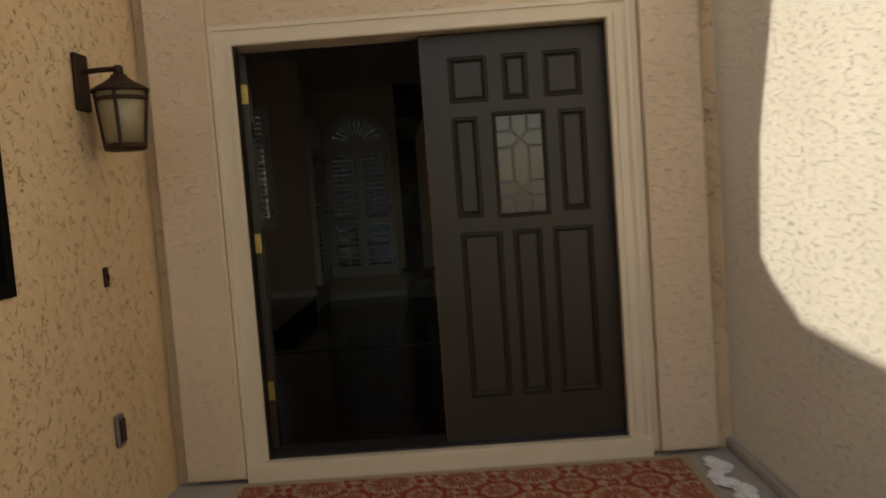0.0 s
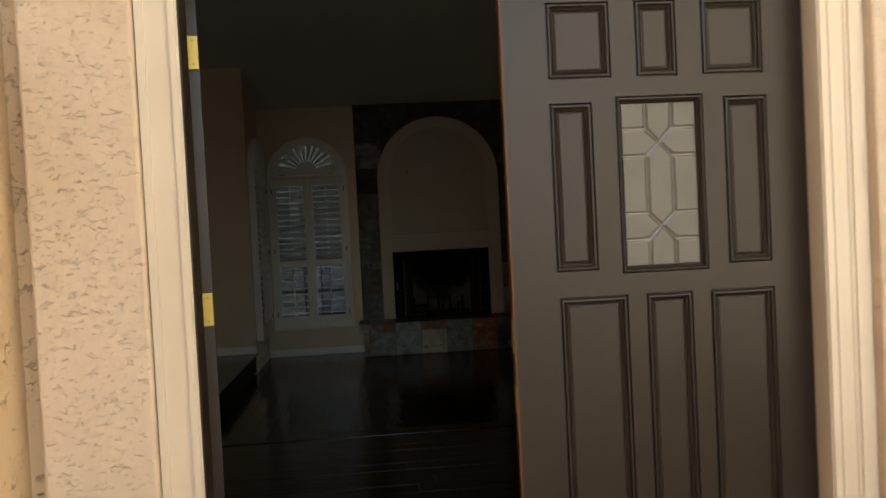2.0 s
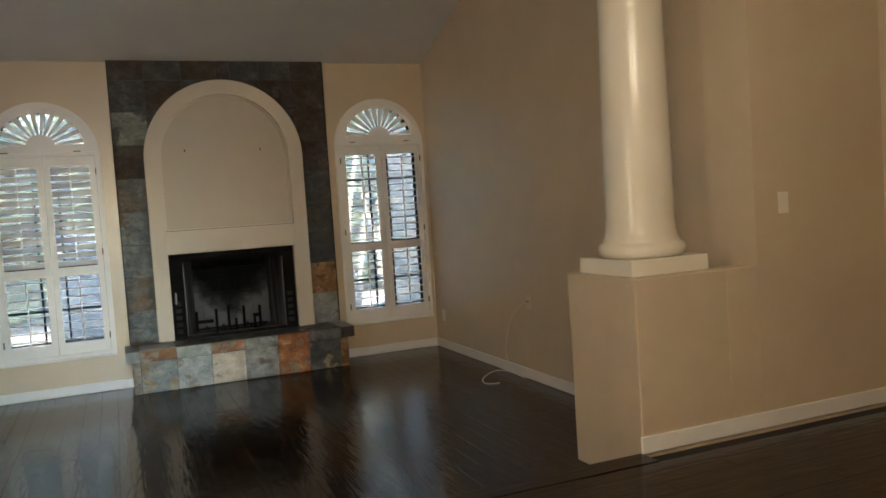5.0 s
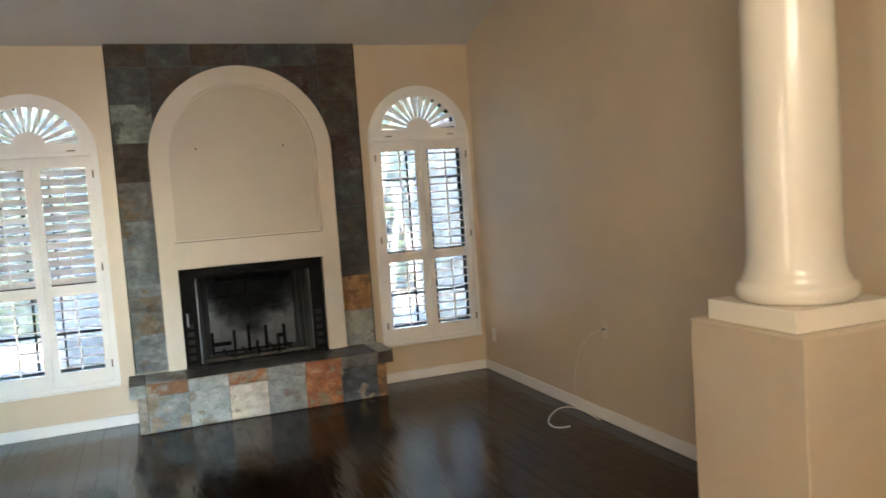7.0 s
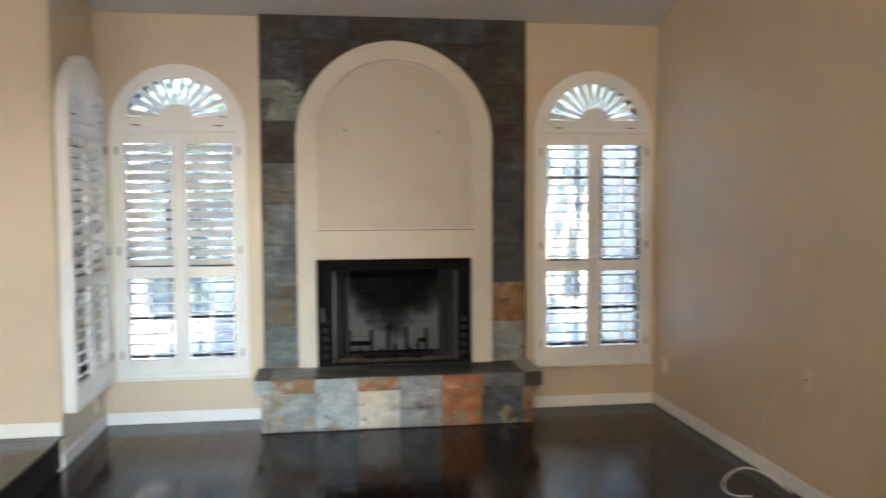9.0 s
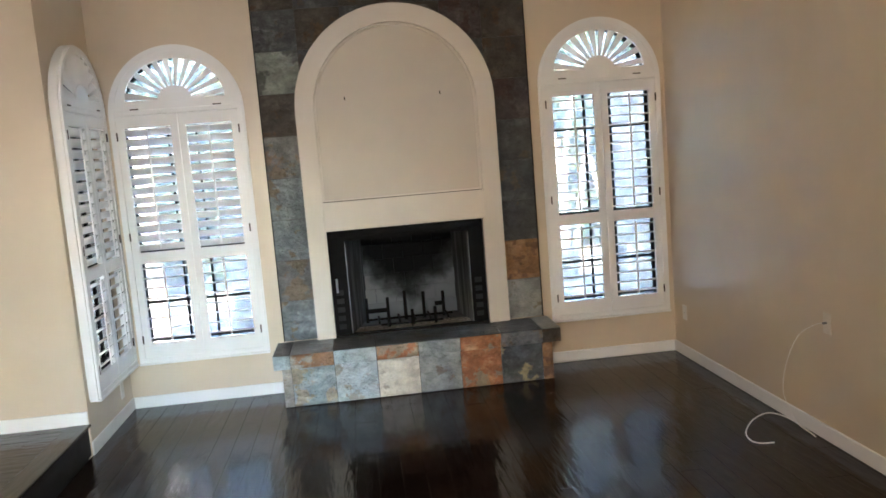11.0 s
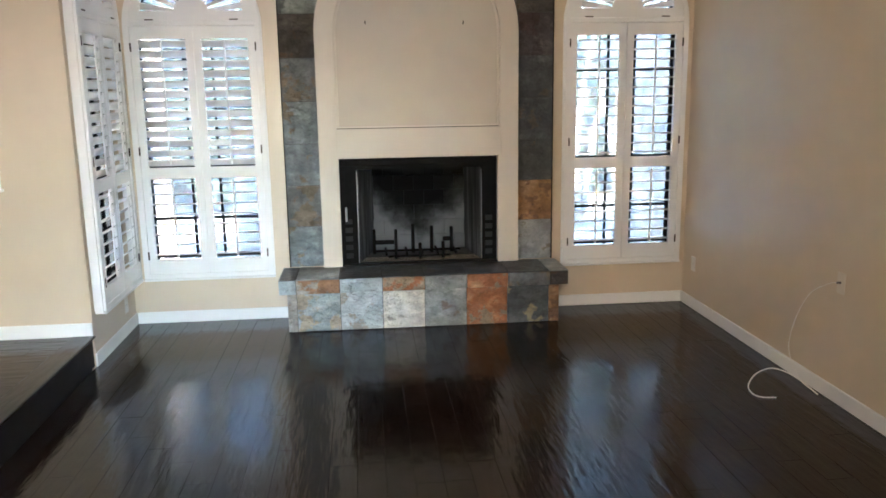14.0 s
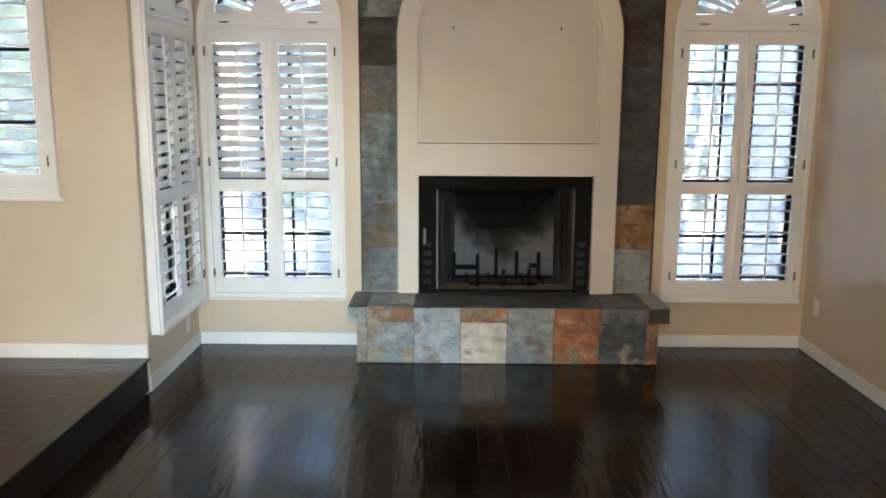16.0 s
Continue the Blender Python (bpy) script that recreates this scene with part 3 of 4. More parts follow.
FX = 0.37                                    # middle of the fireplace
FB0, FB1, FBTOP = -0.225, 0.948, 1.0         # firebox opening
fire = thing("fireplace", pose(0, 0, 0), "fireplace faced with mottled slate tiles and a cream arched surround", "fireplace")
part("backing", plate(bmesh.new(), rect(-0.612, 1.372, 0.195, 2.84), [rect(FB0 + 0.005, FB1 - 0.005, 0.2, FBTOP - 0.005)], xz, BACK - 0.016, BACK - 0.001), M_GROUT, fire)
rows_z = [0.195, 0.5, 0.805, 1.11, 1.415, 1.72, 2.025, 2.33, 2.62, 2.84]
left_kinds = ["blue", "haze", "blue", "blue", "haze", "brown", "green", "dark", "brown"]
right_kinds = ["grey", "orange", "dark", "dark", "dark", "maroon", "brown", "brown", "brown"]
for k, (za, zb) in enumerate(zip(rows_z, rows_z[1:])):
    tile(fire, -0.612, -0.305, BACK - 0.03, BACK - 0.016, za, zb, left_kinds[k])
    tile(fire, 1.05, 1.372, BACK - 0.03, BACK - 0.016, za, zb, right_kinds[k])
for xa, xb, za, zb, kind in ((-0.305, 0.02, 2.33, 2.62, "brown"), (-0.305, 0.02, 2.025, 2.33, "dark"), (0.745, 1.05, 2.33, 2.62, "maroon"), (0.745, 1.05, 2.025, 2.33, "dark"),
                             (-0.305, 0.02, 2.62, 2.84, "dark"), (0.02, 0.345, 2.62, 2.84, "brown"), (0.345, 0.47, 2.62, 2.84, "maroon"), (0.47, 0.745, 2.62, 2.84, "dark"), (0.745, 1.05, 2.62, 2.84, "dark"),
                             (0.02, 0.345, 2.5, 2.62, "dark"), (0.345, 0.745, 2.5, 2.62, "brown")):
    tile(fire, xa, xb, BACK - 0.03, BACK - 0.016, za, zb, kind)
part("slate_edge", boxed(1.372, 1.377, BACK - 0.032, BACK - 0.001, 0.195, 2.84), M_BLACK, fire, "dark metal edge strip")
part("slate_edge", boxed(-0.617, -0.612, BACK - 0.032, BACK - 0.001, 0.195, 2.84), M_BLACK, fire, "dark metal edge strip")
part("slate_edge", boxed(-0.617, 1.377, BACK - 0.032, BACK - 0.001, 2.84, 2.846), M_BLACK, fire, "dark metal edge strip")
NICHE = 1.883
out_loop = arch(FX, 0.732, 0.197, NICHE, 40)
surround = part("surround", plate(bmesh.new(), out_loop, [arch(FX, 0.597, 1.205, NICHE, 40), rect(FB0, FB1, 0.1975 + 0.004, FBTOP)], xz, BACK - 0.09, BACK - 0.034), M_CREAM, fire, "cream painted arched surround")
part("niche_panel", plate(bmesh.new(), arch(FX, 0.5965, 1.2185, NICHE, 40), [], xz, BACK - 0.044, BACK - 0.0335), M_NICHE_SHADED, fire, "recessed beige niche panel")
part("niche_bead", plate(bmesh.new(), arch(FX, 0.5965, 1.2185, NICHE, 40), [arch(FX, 0.58, 1.229, NICHE, 40)], xz, BACK - 0.060, BACK - 0.044), M_CREAM, fire)
part("lintel_board", boxed(-0.235, 0.975, BACK - 0.108, BACK - 0.09, FBTOP + 0.002, 1.2145, bevel=0.003), M_CREAM, fire, "cream lintel board")
for x, z in ((0.002, 1.96), (0.705, 1.955)):
    part("wall_anchor", boxed(x - 0.004, x + 0.004, BACK - 0.047, BACK - 0.043, z - 0.012, z + 0.012, bevel=0.001), M_BLACK, fire, "small open screw hole")
# firebox: metal face, splayed sooty sides, ash-stained back
box_face = part("firebox_face", plate(bmesh.new(), rect(FB0 + 0.002, FB1 - 0.002, 0.205, FBTOP - 0.002), [rect(FB0 + 0.125, FB1 - 0.115, 0.215, 0.915)], xz, BACK - 0.045, BACK - 0.034), M_BLACK, fire, "black metal firebox face")
part("smoke_hood", boxed(FB0 + 0.01, FB1 - 0.01, BACK - 0.075, BACK - 0.046, 0.945, 0.99, bevel=0.004), M_BLACK, box_face)
for x in (FB0 + 0.124, FB1 - 0.124):
    part("door_track", boxed(x, x + 0.007, BACK - 0.056, BACK - 0.046, 0.215, 0.9, bevel=0.002), M_GREYMETAL, box_face, "worn steel edge strip")
part("bottom_track", boxed(FB0 + 0.001, FB1 - 0.001, BACK - 0.0945, BACK - 0.046, 0.1953, 0.208, bevel=0.002), M_SOOT, box_face)
for side, x0 in (("l", FB0 + 0.03), ("r", FB1 - 0.09)):
    for i in range(5):
        part("vent_slot", boxed(x0, x0 + 0.055, BACK - 0.0475, BACK - 0.0452, 0.25 + i * 0.065, 0.29 + i * 0.065, bevel=0.001), M_SOOT, box_face)
part("damper_latch", boxed(FB0 + 0.034, FB0 + 0.05, BACK - 0.062, BACK - 0.046, 0.53, 0.64, bevel=0.006), M_GREYMETAL, box_face, "bare steel latch plate")
fi0, fi1, fd = FB0 + 0.12, FB1 - 0.11, 0.5
shell = bmesh.new()
q = [(fi0, BACK - 0.034), (fi0 + 0.13, BACK + fd), (fi1 - 0.075, BACK + fd), (fi1, BACK - 0.034)]
for (xa, ya), (xb, yb) in (q[0:2], q[2:4]):
    shell.faces.new([shell.verts.new(p) for p in ((xa, ya, 0.2), (xb, yb, 0.2), (xb, yb, 0.93), (xa, ya, 0.93))])
shell.faces.new([shell.verts.new((x, y, 0.93)) for x, y in q])
part("firebox_lining", shell, M_LINING, fire, "sooty firebox lining")
part("chimney_back", boxed(fi0 - 0.02, fi1 + 0.02, BACK + fd + 0.021, BACK + fd + 0.2, 0.1, 1.1), M_SOOT, fire)
part("chimney_throat", boxed(fi0 - 0.1, fi1 + 0.1, BACK - 0.03, BACK + fd + 0.02, 0.94, 1.1), M_SOOT, fire)
part("firebox_floor", boxed(fi0, fi1, BACK - 0.034, BACK + fd, 0.19, 0.2), M_ASH, fire, "ash-dusted firebox floor")
# the soot on the back wall rises as a dark plume with pale brick either side
m, n, l, b = nodes_of("soot_stained_brick")
tc = n.new("ShaderNodeTexCoord")
sep = n.new("ShaderNodeSeparateXYZ")
l.new(tc.outputs["Object"], sep.inputs[0])
warp = noise_tex(n, l, 7, 6)


def calc(op, a, bb):
    nd = n.new("ShaderNodeMath")
    nd.operation = op
    for k, v in enumerate((a, bb)):
        if isinstance(v, (int, float)):
            nd.inputs[k].default_value = v
        else:
            l.new(v, nd.inputs[k])
    return nd.outputs[0]


off = calc("ABSOLUTE", calc("SUBTRACT", sep.outputs[0], FX), 0)
rise = calc("SUBTRACT", sep.outputs[2], 0.28)
plume = calc("ADD", calc("SUBTRACT", calc("MULTIPLY", rise, 2.1), calc("MULTIPLY", calc("SUBTRACT", off, 0.06), 1.7)), calc("MULTIPLY", calc("SUBTRACT", warp, 0.5), 0.75))
l.new(ramp(n, l, plume, [(0.0, (0.13, 0.126, 0.122)), (0.16, (0.07, 0.068, 0.066)), (0.34, (0.022, 0.021, 0.02)), (0.55, (0.005, 0.005, 0.005))]), b.inputs["Base Color"])
b.inputs["Roughness"].default_value = 0.95
b.inputs["Specular IOR Level"].default_value = 0.1
bump(n, l, b, warp, 0.4, 0.003)
for r in range(6):
    for c in range(5):
        xa = fi0 + 0.13 + (fi1 - fi0 - 0.205) * (c - (0.5 if r % 2 else 0)) / 4.5
        xb = xa + (fi1 - fi0 - 0.205) / 4.5
        xa, xb = max(xa, fi0 + 0.12), min(xb, fi1 - 0.065)
        if xb - xa > 0.01:
            part("firebrick", boxed(xa + 0.0015, xb - 0.0015, BACK + fd - 0.02, BACK + fd + 0.02, 0.2 + r * 0.122 + 0.001, 0.2 + (r + 1) * 0.122 - 0.001, bevel=0.001), m, fire)
grate = thing("fire_grate", pose(FX, BACK + 0.22, 0.2), "blackened iron fire grate with upright posts standing in the firebox", "grate")
for x in (-0.26, -0.1, 0.02, 0.14, 0.28):
    part("bar", boxed(x - 0.008, x + 0.008, -0.12, 0.14, 0.03, 0.046, bevel=0.003), M_BLACK, grate)
for x, h in ((-0.185, 0.235), (0.0, 0.125), (0.18, 0.13)):
    part("post", boxed(x - 0.012, x + 0.012, -0.13, -0.108, 0.0, h, bevel=0.004), M_BLACK, grate)
for x, h in ((-0.35, 0.2), (-0.04, 0.235), (0.11, 0.215), (0.27, 0.205)):
    part("post", boxed(x - 0.013, x + 0.013, 0.10, 0.124, 0.0, h, bevel=0.004), M_BLACK, grate)
part("rail", boxed(-0.25, 0.24, -0.125, -0.112, 0.014, 0.03, bevel=0.003), M_BLACK, grate)
for xa, xb, z in ((-0.35, -0.19, 0.075), (0.2, 0.27, 0.09)):
    part("rail", boxed(xa, xb, 0.105, 0.119, z, z + 0.035, bevel=0.003), M_BLACK, grate)
part("rail", boxed(-0.36, 0.34, 0.105, 0.119, 0.014, 0.03, bevel=0.003), M_BLACK, grate)

# raised hearth
hearth = thing("hearth", pose(0, 0, LOW), "raised hearth bench clad in rust, cream and blue slate tiles", "hearth")
HZ = 0.395
part("core", boxed(-0.598, 1.33, 7.046, BACK - 0.001, 0.0, HZ - 0.112), M_GROUT, hearth)
part("cap_core", boxed(-0.652, 1.39, 7.006, BACK - 0.001, HZ - 0.11, HZ - 0.014), M_GROUT, hearth)
xs = [-0.614, -0.546, -0.241, 0.061, 0.363, 0.665, 0.963, 1.268, 1.346]
for xa, xb, kind in zip(xs, xs[1:], ("tan", "mixed", "pale", "cream", "grey", "rust", "ember", "orange")):
    tile(hearth, xa, xb, 7.03, 7.046, 0.002, HZ - 0.107, kind)
xs = [-0.666, -0.546, -0.241, 0.061, 0.363, 0.665, 0.963, 1.268, 1.404]
for xa, xb, kind in zip(xs, xs[1:], ("pale", "tan", "pale", "rust", "grey", "rust", "haze", "brown")):
    tile(hearth, xa, xb, 6.99, 7.006, HZ - 0.108, HZ - 0.001, kind)
for xa, xb, kind in zip(xs, xs[1:], ("dark", "grey", "dark", "dark", "dark", "dark", "dark", "grey")):
    tile(hearth, xa, xb, 6.99, 7.22, HZ - 0.014, HZ, kind)
    tile(hearth, xa, xb, 7.22, BACK - 0.0365, HZ - 0.014, HZ, kind)
for x0, x1, kind in ((-0.666, -0.652, "grey"), (1.39, 1.404, "brown")):
    tile(hearth, x0, x1, 7.006, BACK - 0.002, HZ - 0.108, HZ - 0.016, kind)
for x0, x1, kind in ((-0.614, -0.598, "orange"), (1.33, 1.346, "orange")):
    tile(hearth, x0, x1, 7.046, BACK - 0.002, 0.002, HZ - 0.112, kind)

# ---- half wall and column ----
hw = thing("half_wall", pose(0, 0, LOW), "beige painted half wall with a square pier at its end", "half wall")
part("pier", boxed(1.665, 2.235, 2.795, 3.42, 0.0, 1.068, bevel=0.006, seg=2), M_WALL, hw)
part("low_wall", boxed(2.235, RIGHT, 2.796, 2.96, 0.0, 1.065, bevel=0.003), M_WALL, hw)
column = thing("column", pose(1.948, 3.11, 0.868), "round cream enamelled column on a square plinth on the pier", "column")
part("plinth", boxed(-0.242, 0.242, -0.242, 0.242, 0.0, 0.085, bevel=0.006, seg=2), M_COLUMN, column)
prof = [(0.208, 0.0855), (0.222, 0.093), (0.232, 0.112), (0.232, 0.135), (0.222, 0.155), (0.206, 0.163), (0.206, 0.172), (0.196, 0.19), (0.187, 0.225), (0.182, 0.28)]
prof += [(0.182 - 0.014 * (k / 10) ** 1.6, 0.28 + 1.21 * k / 10) for k in range(1, 11)]
prof += [(0.186, 1.5), (0.192, 1.52), (0.186, 1.54), (0.168, 1.55), (0.168, 1.64), (0.2, 1.68), (0.225, 1.72)]
part("shaft", lathe(bmesh.new(), prof, 0, 0, 48), M_COLUMN, column, smooth=True)
part("abacus", boxed(-0.24, 0.24, -0.24, 0.24, 1.721, 1.79, bevel=0.005), M_COLUMN, column)
structure("beam_hall", boxed(1.67, RIGHT, 2.85, 3.37, 2.659, 3.0), M_WALL, "beige boxed beam over the column", "beam")


# ---- front doors ----
def frame_ring(bm, x0, x1, z0, z1, deep, w):
    """A moulded rectangular bead: sharp outer quirk, round bead, cove, inner step down to the panel at depth deep."""
    offs = [(0.0, 0.0), (0.10 * w, 0.011), (0.24 * w, 0.010), (0.30 * w, -0.003), (0.40 * w, -0.003), (0.52 * w, -0.004), (0.60 * w, 0.007), (0.74 * w, 0.009), (0.80 * w, 0.005), (0.9 * w, 0.007), (w, deep)]
    rings = []
    for d, y in offs:
        rings.append([bm.verts.new(p) for p in ((x0 + d, y, z0 + d), (x1 - d, y, z0 + d), (x1 - d, y, z1 - d), (x0 + d, y, z1 - d))])
    for p, q2 in zip(rings, rings[1:]):
        for i in range(4):
            bm.faces.new((p[i - 1], p[i], q2[i], q2[i - 1]))
    return bm


PANELS = [(0.134, 0.324, 1.695, 1.919), (0.398, 0.524, 1.695, 1.919), (0.598, 0.786, 1.695, 1.919),
          (0.134, 0.262, 1.132, 1.626), (0.658, 0.793, 1.132, 1.63),
          (0.14, 0.346, 0.22, 1.056), (0.4, 0.543, 0.22, 1.056), (0.597, 0.797, 0.22, 1.056)]
GLASS = (0.332, 0.597, 1.118, 1.640)


def door_leaf(m, label, state_edge):
    """Nine-panel leaf with a leaded light. Local x from the meeting edge to the hinge side, outer face at y = 0."""
    root = thing("front_door", m, label, "door", "double front door")
    W, H, T = 0.910, 2.028, 0.045
    holes = [rect(a, b, c, d) for a, b, c, d in PANELS] + [rect(*GLASS)]
    part("leaf", plate(bmesh.new(), rect(0.004, W, 0.012, H), holes, xz, 0.0, T), M_DOOR, root)
    for a, b, c, d in PANELS:
        pn = part("panel", boxed(a, b, 0.0135, T - 0.008, c, d), M_DOOR, root)
        bmp = bmesh.new()
        frame_ring(bmp, a, b, c, d, 0.0125, 0.024)
        part("moulding", bmp, M_DOOR, pn)
        bmf = bmesh.new()
        i = 0.031
        o = [bmf.verts.new(p) for p in ((a + i - 0.01, 0.0130, c + i - 0.01), (b - i + 0.01, 0.0130, c + i - 0.01), (b - i + 0.01, 0.0130, d - i + 0.01), (a + i - 0.01, 0.0130, d - i + 0.01))]
        r = [bmf.verts.new(p) for p in ((a + i, 0.008, c + i), (b - i, 0.008, c + i), (b - i, 0.008, d - i), (a + i, 0.008, d - i))]
        for k in range(4):
            bmf.faces.new((o[k - 1], o[k], r[k], r[k - 1]))
        bmf.faces.new(r)
        part("raised_field", bmf, M_DOOR, pn)
    # leaded light: bevelled pieces in lead cames
    a, b, c, d = GLASS
    bmp = bmesh.new()
    frame_ring(bmp, a, b, c, d, 0.0175, 0.02)
    light = part("leaded_light", boxed(a, b, 0.020, 0.03, c, d), M_BEVEL, root, "bevelled leaded glass light")
    part("moulding", bmp, M_DOOR, light)
    w, h = b - a - 0.03, d - c - 0.03
    a, c = a + 0.015, c + 0.015
    P = lambda u, v: (a + u * w, c + v * h)
    A, B, V1, V2, V3, V4 = 0.33, 0.67, 0.835, 0.67, 0.325, 0.165
    X1, X2 = (0.5, (V1 + V2) / 2), (0.5, (V3 + V4) / 2)
    side = [[(0, V1), (A, V1), (A, 1), (0, 1)], [(0, V2), (A, V2), X1, (A, V1), (0, V1)], [(0, V3), (A, V3), (A, V2), (0, V2)], [(0, V4), (A, V4), X2, (A, V3), (0, V3)], [(0, 0), (A, 0), (A, V4), (0, V4)]]
    cells = side + [[(1 - u, v) for u, v in reversed(cell)] for cell in side]
    cells += [[(A, V1), X1, (B, V1), (B, 1), (A, 1)], [(A, V3), X2, (B, V3), (B, V2), X1, (A, V2)], [(A, 0), (B, 0), (B, V4), X2, (A, V4)]]
    for cell in cells:
        bmc = bmesh.new()
        fc = bmc.faces.new([bmc.verts.new((x, 0.0198, z)) for x, z in (P(u, v) for u, v in cell)])
        bmc.normal_update()
        if fc.normal.y > 0:
            fc.normal_flip()
        bmesh.ops.inset_individual(bmc, faces=[fc], thickness=0.0105, depth=0.0045)
        part("bevelled_piece", bmc, M_BEVEL, light)
    lines = [((0, V1), (A, V1)), ((B, V1), (1, V1)), ((A, 1), (A, V1)), ((B, 1), (B, V1)), ((A, V1), (B, V2)), ((B, V1), (A, V2)),
             ((0, V2), (A, V2)), ((B, V2), (1, V2)), ((A, V2), (A, V3)), ((B, V2), (B, V3)), ((A, V3), (B, V4)), ((B, V3), (A, V4)),
             ((0, V3), (A, V3)), ((B, V3), (1, V3)), ((0, V4), (A, V4)), ((B, V4), (1, V4)), ((A, V4), (A, 0)), ((B, V4), (B, 0))]
    for p, q2 in lines:
        (xa, za), (xb, zb) = P(*p), P(*q2)
        part("came", tube(bmesh.new(), [(xa, 0.0188, za), (xb, 0.0188, zb)], 0.0022, 6), M_CAME, light)
    part("edge_strip", boxed(-0.0005, 0.004, 0.001, T - 0.001, 0.013, H - 0.001), M_EDGE if state_edge else M_DOOR, root, "bare orange wood edge" if state_edge else "")
    part("latch_plate", boxed(-0.003, -0.0004, 0.01, 0.035, 0.90, 1.0, bevel=0.001), M_BRASS, root, "tarnished brass latch plate")
    part("latch_plate", boxed(-0.003, -0.0004, 0.01, 0.035, 0.72, 0.80, bevel=0.001), M_BRASS, root, "tarnished brass latch plate")
    part("sweep", boxed(0.004, W, 0.004, T, 0.001, 0.0119), M_RUBBER, root)
    return root


door_leaf(pose(0, 0, 0), "dark espresso panelled front door with leaded glass, shut", True)
OPEN_AT = 102.5
ld = door_leaf(pose(0, 0, 0), "dark espresso panelled front door swung wide open into the hall", False)
# mirrored leaf: hinged on the other side, so its meshes are turned over once
for o in [ob for ob in ld.children_recursive if ob.type == "MESH"]:
    o.data.transform(Matrix.Diagonal((-1, 1, 1, 1)))
    o.data.flip_normals()
    o.data.transform(Matrix.Translation((0.914, -0.045, 0)))
ld.matrix_basis = pose(-0.924, 0.09, 0, 0, 0, OPEN_AT)
for z in (1.83, 1.074, 0.305):
    hg = part("hinge", boxed(-0.0035, 0.0005, -0.046, -0.002, z - 0.05, z + 0.05, bevel=0.002), M_BRASS, ld, "brass butt hinge")
    part("hinge_knuckle", tube(bmesh.new(), [(-0.004, 0.004, z - 0.05), (-0.004, 0.004, z + 0.05)], 0.006, 10), M_BRASS, hg)
    for dx, dz in ((-0.03, 0.035), (-0.016, 0.0), (-0.03, -0.035)):
        part("screw", tube(bmesh.new(), [(-0.0048, dx, z + dz), (-0.003, dx, z + dz)], 0.004, 8), M_GREYMETAL, hg)

# door case: jambs, casing, threshold
case = thing("door_case", pose(0, 0, 0), "cream painted casing round the double doorway", "door frame")
part("casing", plate(bmesh.new(), [(-1.0, PORCH + 0.03), (-0.89, PORCH + 0.03), (-0.89, 2.036), (0.9, 2.036), (0.9, PORCH + 0.03), (1.012, PORCH + 0.03), (1.012, 2.132), (-1.0, 2.132)], [], xz, -0.10, -0.062), M_TRIM_OUT, case)
part("casing_bead", plate(bmesh.new(), [(-0.913, 0.0), (-0.894, 0.0), (-0.894, 2.04), (0.904, 2.04), (0.904, 0.0), (0.923, 0.0), (0.923, 2.059), (-0.913, 2.059)], [], xz, -0.108, -0.1), M_TRIM_OUT, case)
part("casing_bead", plate(bmesh.new(), [(-1.0, PORCH + 0.03), (-0.978, PORCH + 0.03), (-0.978, 2.11), (0.99, 2.11), (0.99, PORCH + 0.03), (1.012, PORCH + 0.03), (1.012, 2.132), (-1.0, 2.132)], [], xz, -0.108, -0.1), M_TRIM_OUT, case)
for k, (x0, x1) in enumerate(((0.93, 0.935), (0.976, 0.981))):
    part("casing_bead", boxed(x0, x1, -0.1045, -0.0995, PORCH + 0.03, 2.058, bevel=0.002), M_TRIM_OUT, case)
part("jamb", boxed(-0.959, -0.934, -0.0615, 0.019, -0.012, 2.04), M_DOOR, case, "dark painted jamb")
part("jamb", boxed(0.914, 0.96, -0.0615, 0.019, -0.012, 2.04), M_TRIM_OUT, case)
part("jamb", boxed(-0.96, -0.94, 0.021, 0.085, -0.012, 2.04), M_RUBBER, case, "dark inner jamb")
part("jamb", boxed(0.914, 0.959, 0.05, 0.14, -0.012, 2.04), M_RUBBER, case, "dark inner jamb")
part("head_jamb", boxed(-0.955, 0.96, -0.0615, 0.14, 2.041, 2.058), M_TRIM_OUT, case)
part("stop", boxed(-0.8898, -0.885, -0.098, -0.012, 0.0, 2.036, bevel=0.001), M_DOOR, case, "dark painted door stop")
part("weatherstrip", boxed(-0.934, -0.928, -0.012, 0.018, 0.0, 2.036), M_RUBBER, case, "dark weatherstrip")
part("threshold", boxed(-0.932, 0.912, -0.06, 0.14, -0.02, 0.0005, bevel=0.003), M_RUBBER, case, "dark metal threshold")
part("step_face", boxed(-1.0, 1.012, -0.125, -0.0625, PORCH - 0.02, -0.004, bevel=0.006, seg=2), M_TRIM_OUT, case, "cream painted sill step")

# ---- porch ----
structure("pilaster_left", boxed(-1.297, -1.004, -0.13, 0.018, PORCH + 0.025, 4.7, bevel=0.008, seg=2), M_STUCCO_FINE, "cream stucco pilaster beside the doorway", "pilaster")
structure("pilaster_right", boxed(1.05, 1.331, -0.13, 0.018, PORCH + 0.025, 4.7, bevel=0.008, seg=2), M_STUCCO_FINE, "cream stucco pilaster beside the doorway", "pilaster")
structure("pilaster_strip", boxed(1.014, 1.048, -0.09, 0.018, PORCH + 0.02, 4.7, bevel=0.004), M_TRIM_OUT, "narrow cream strip beside the casing", "trim")
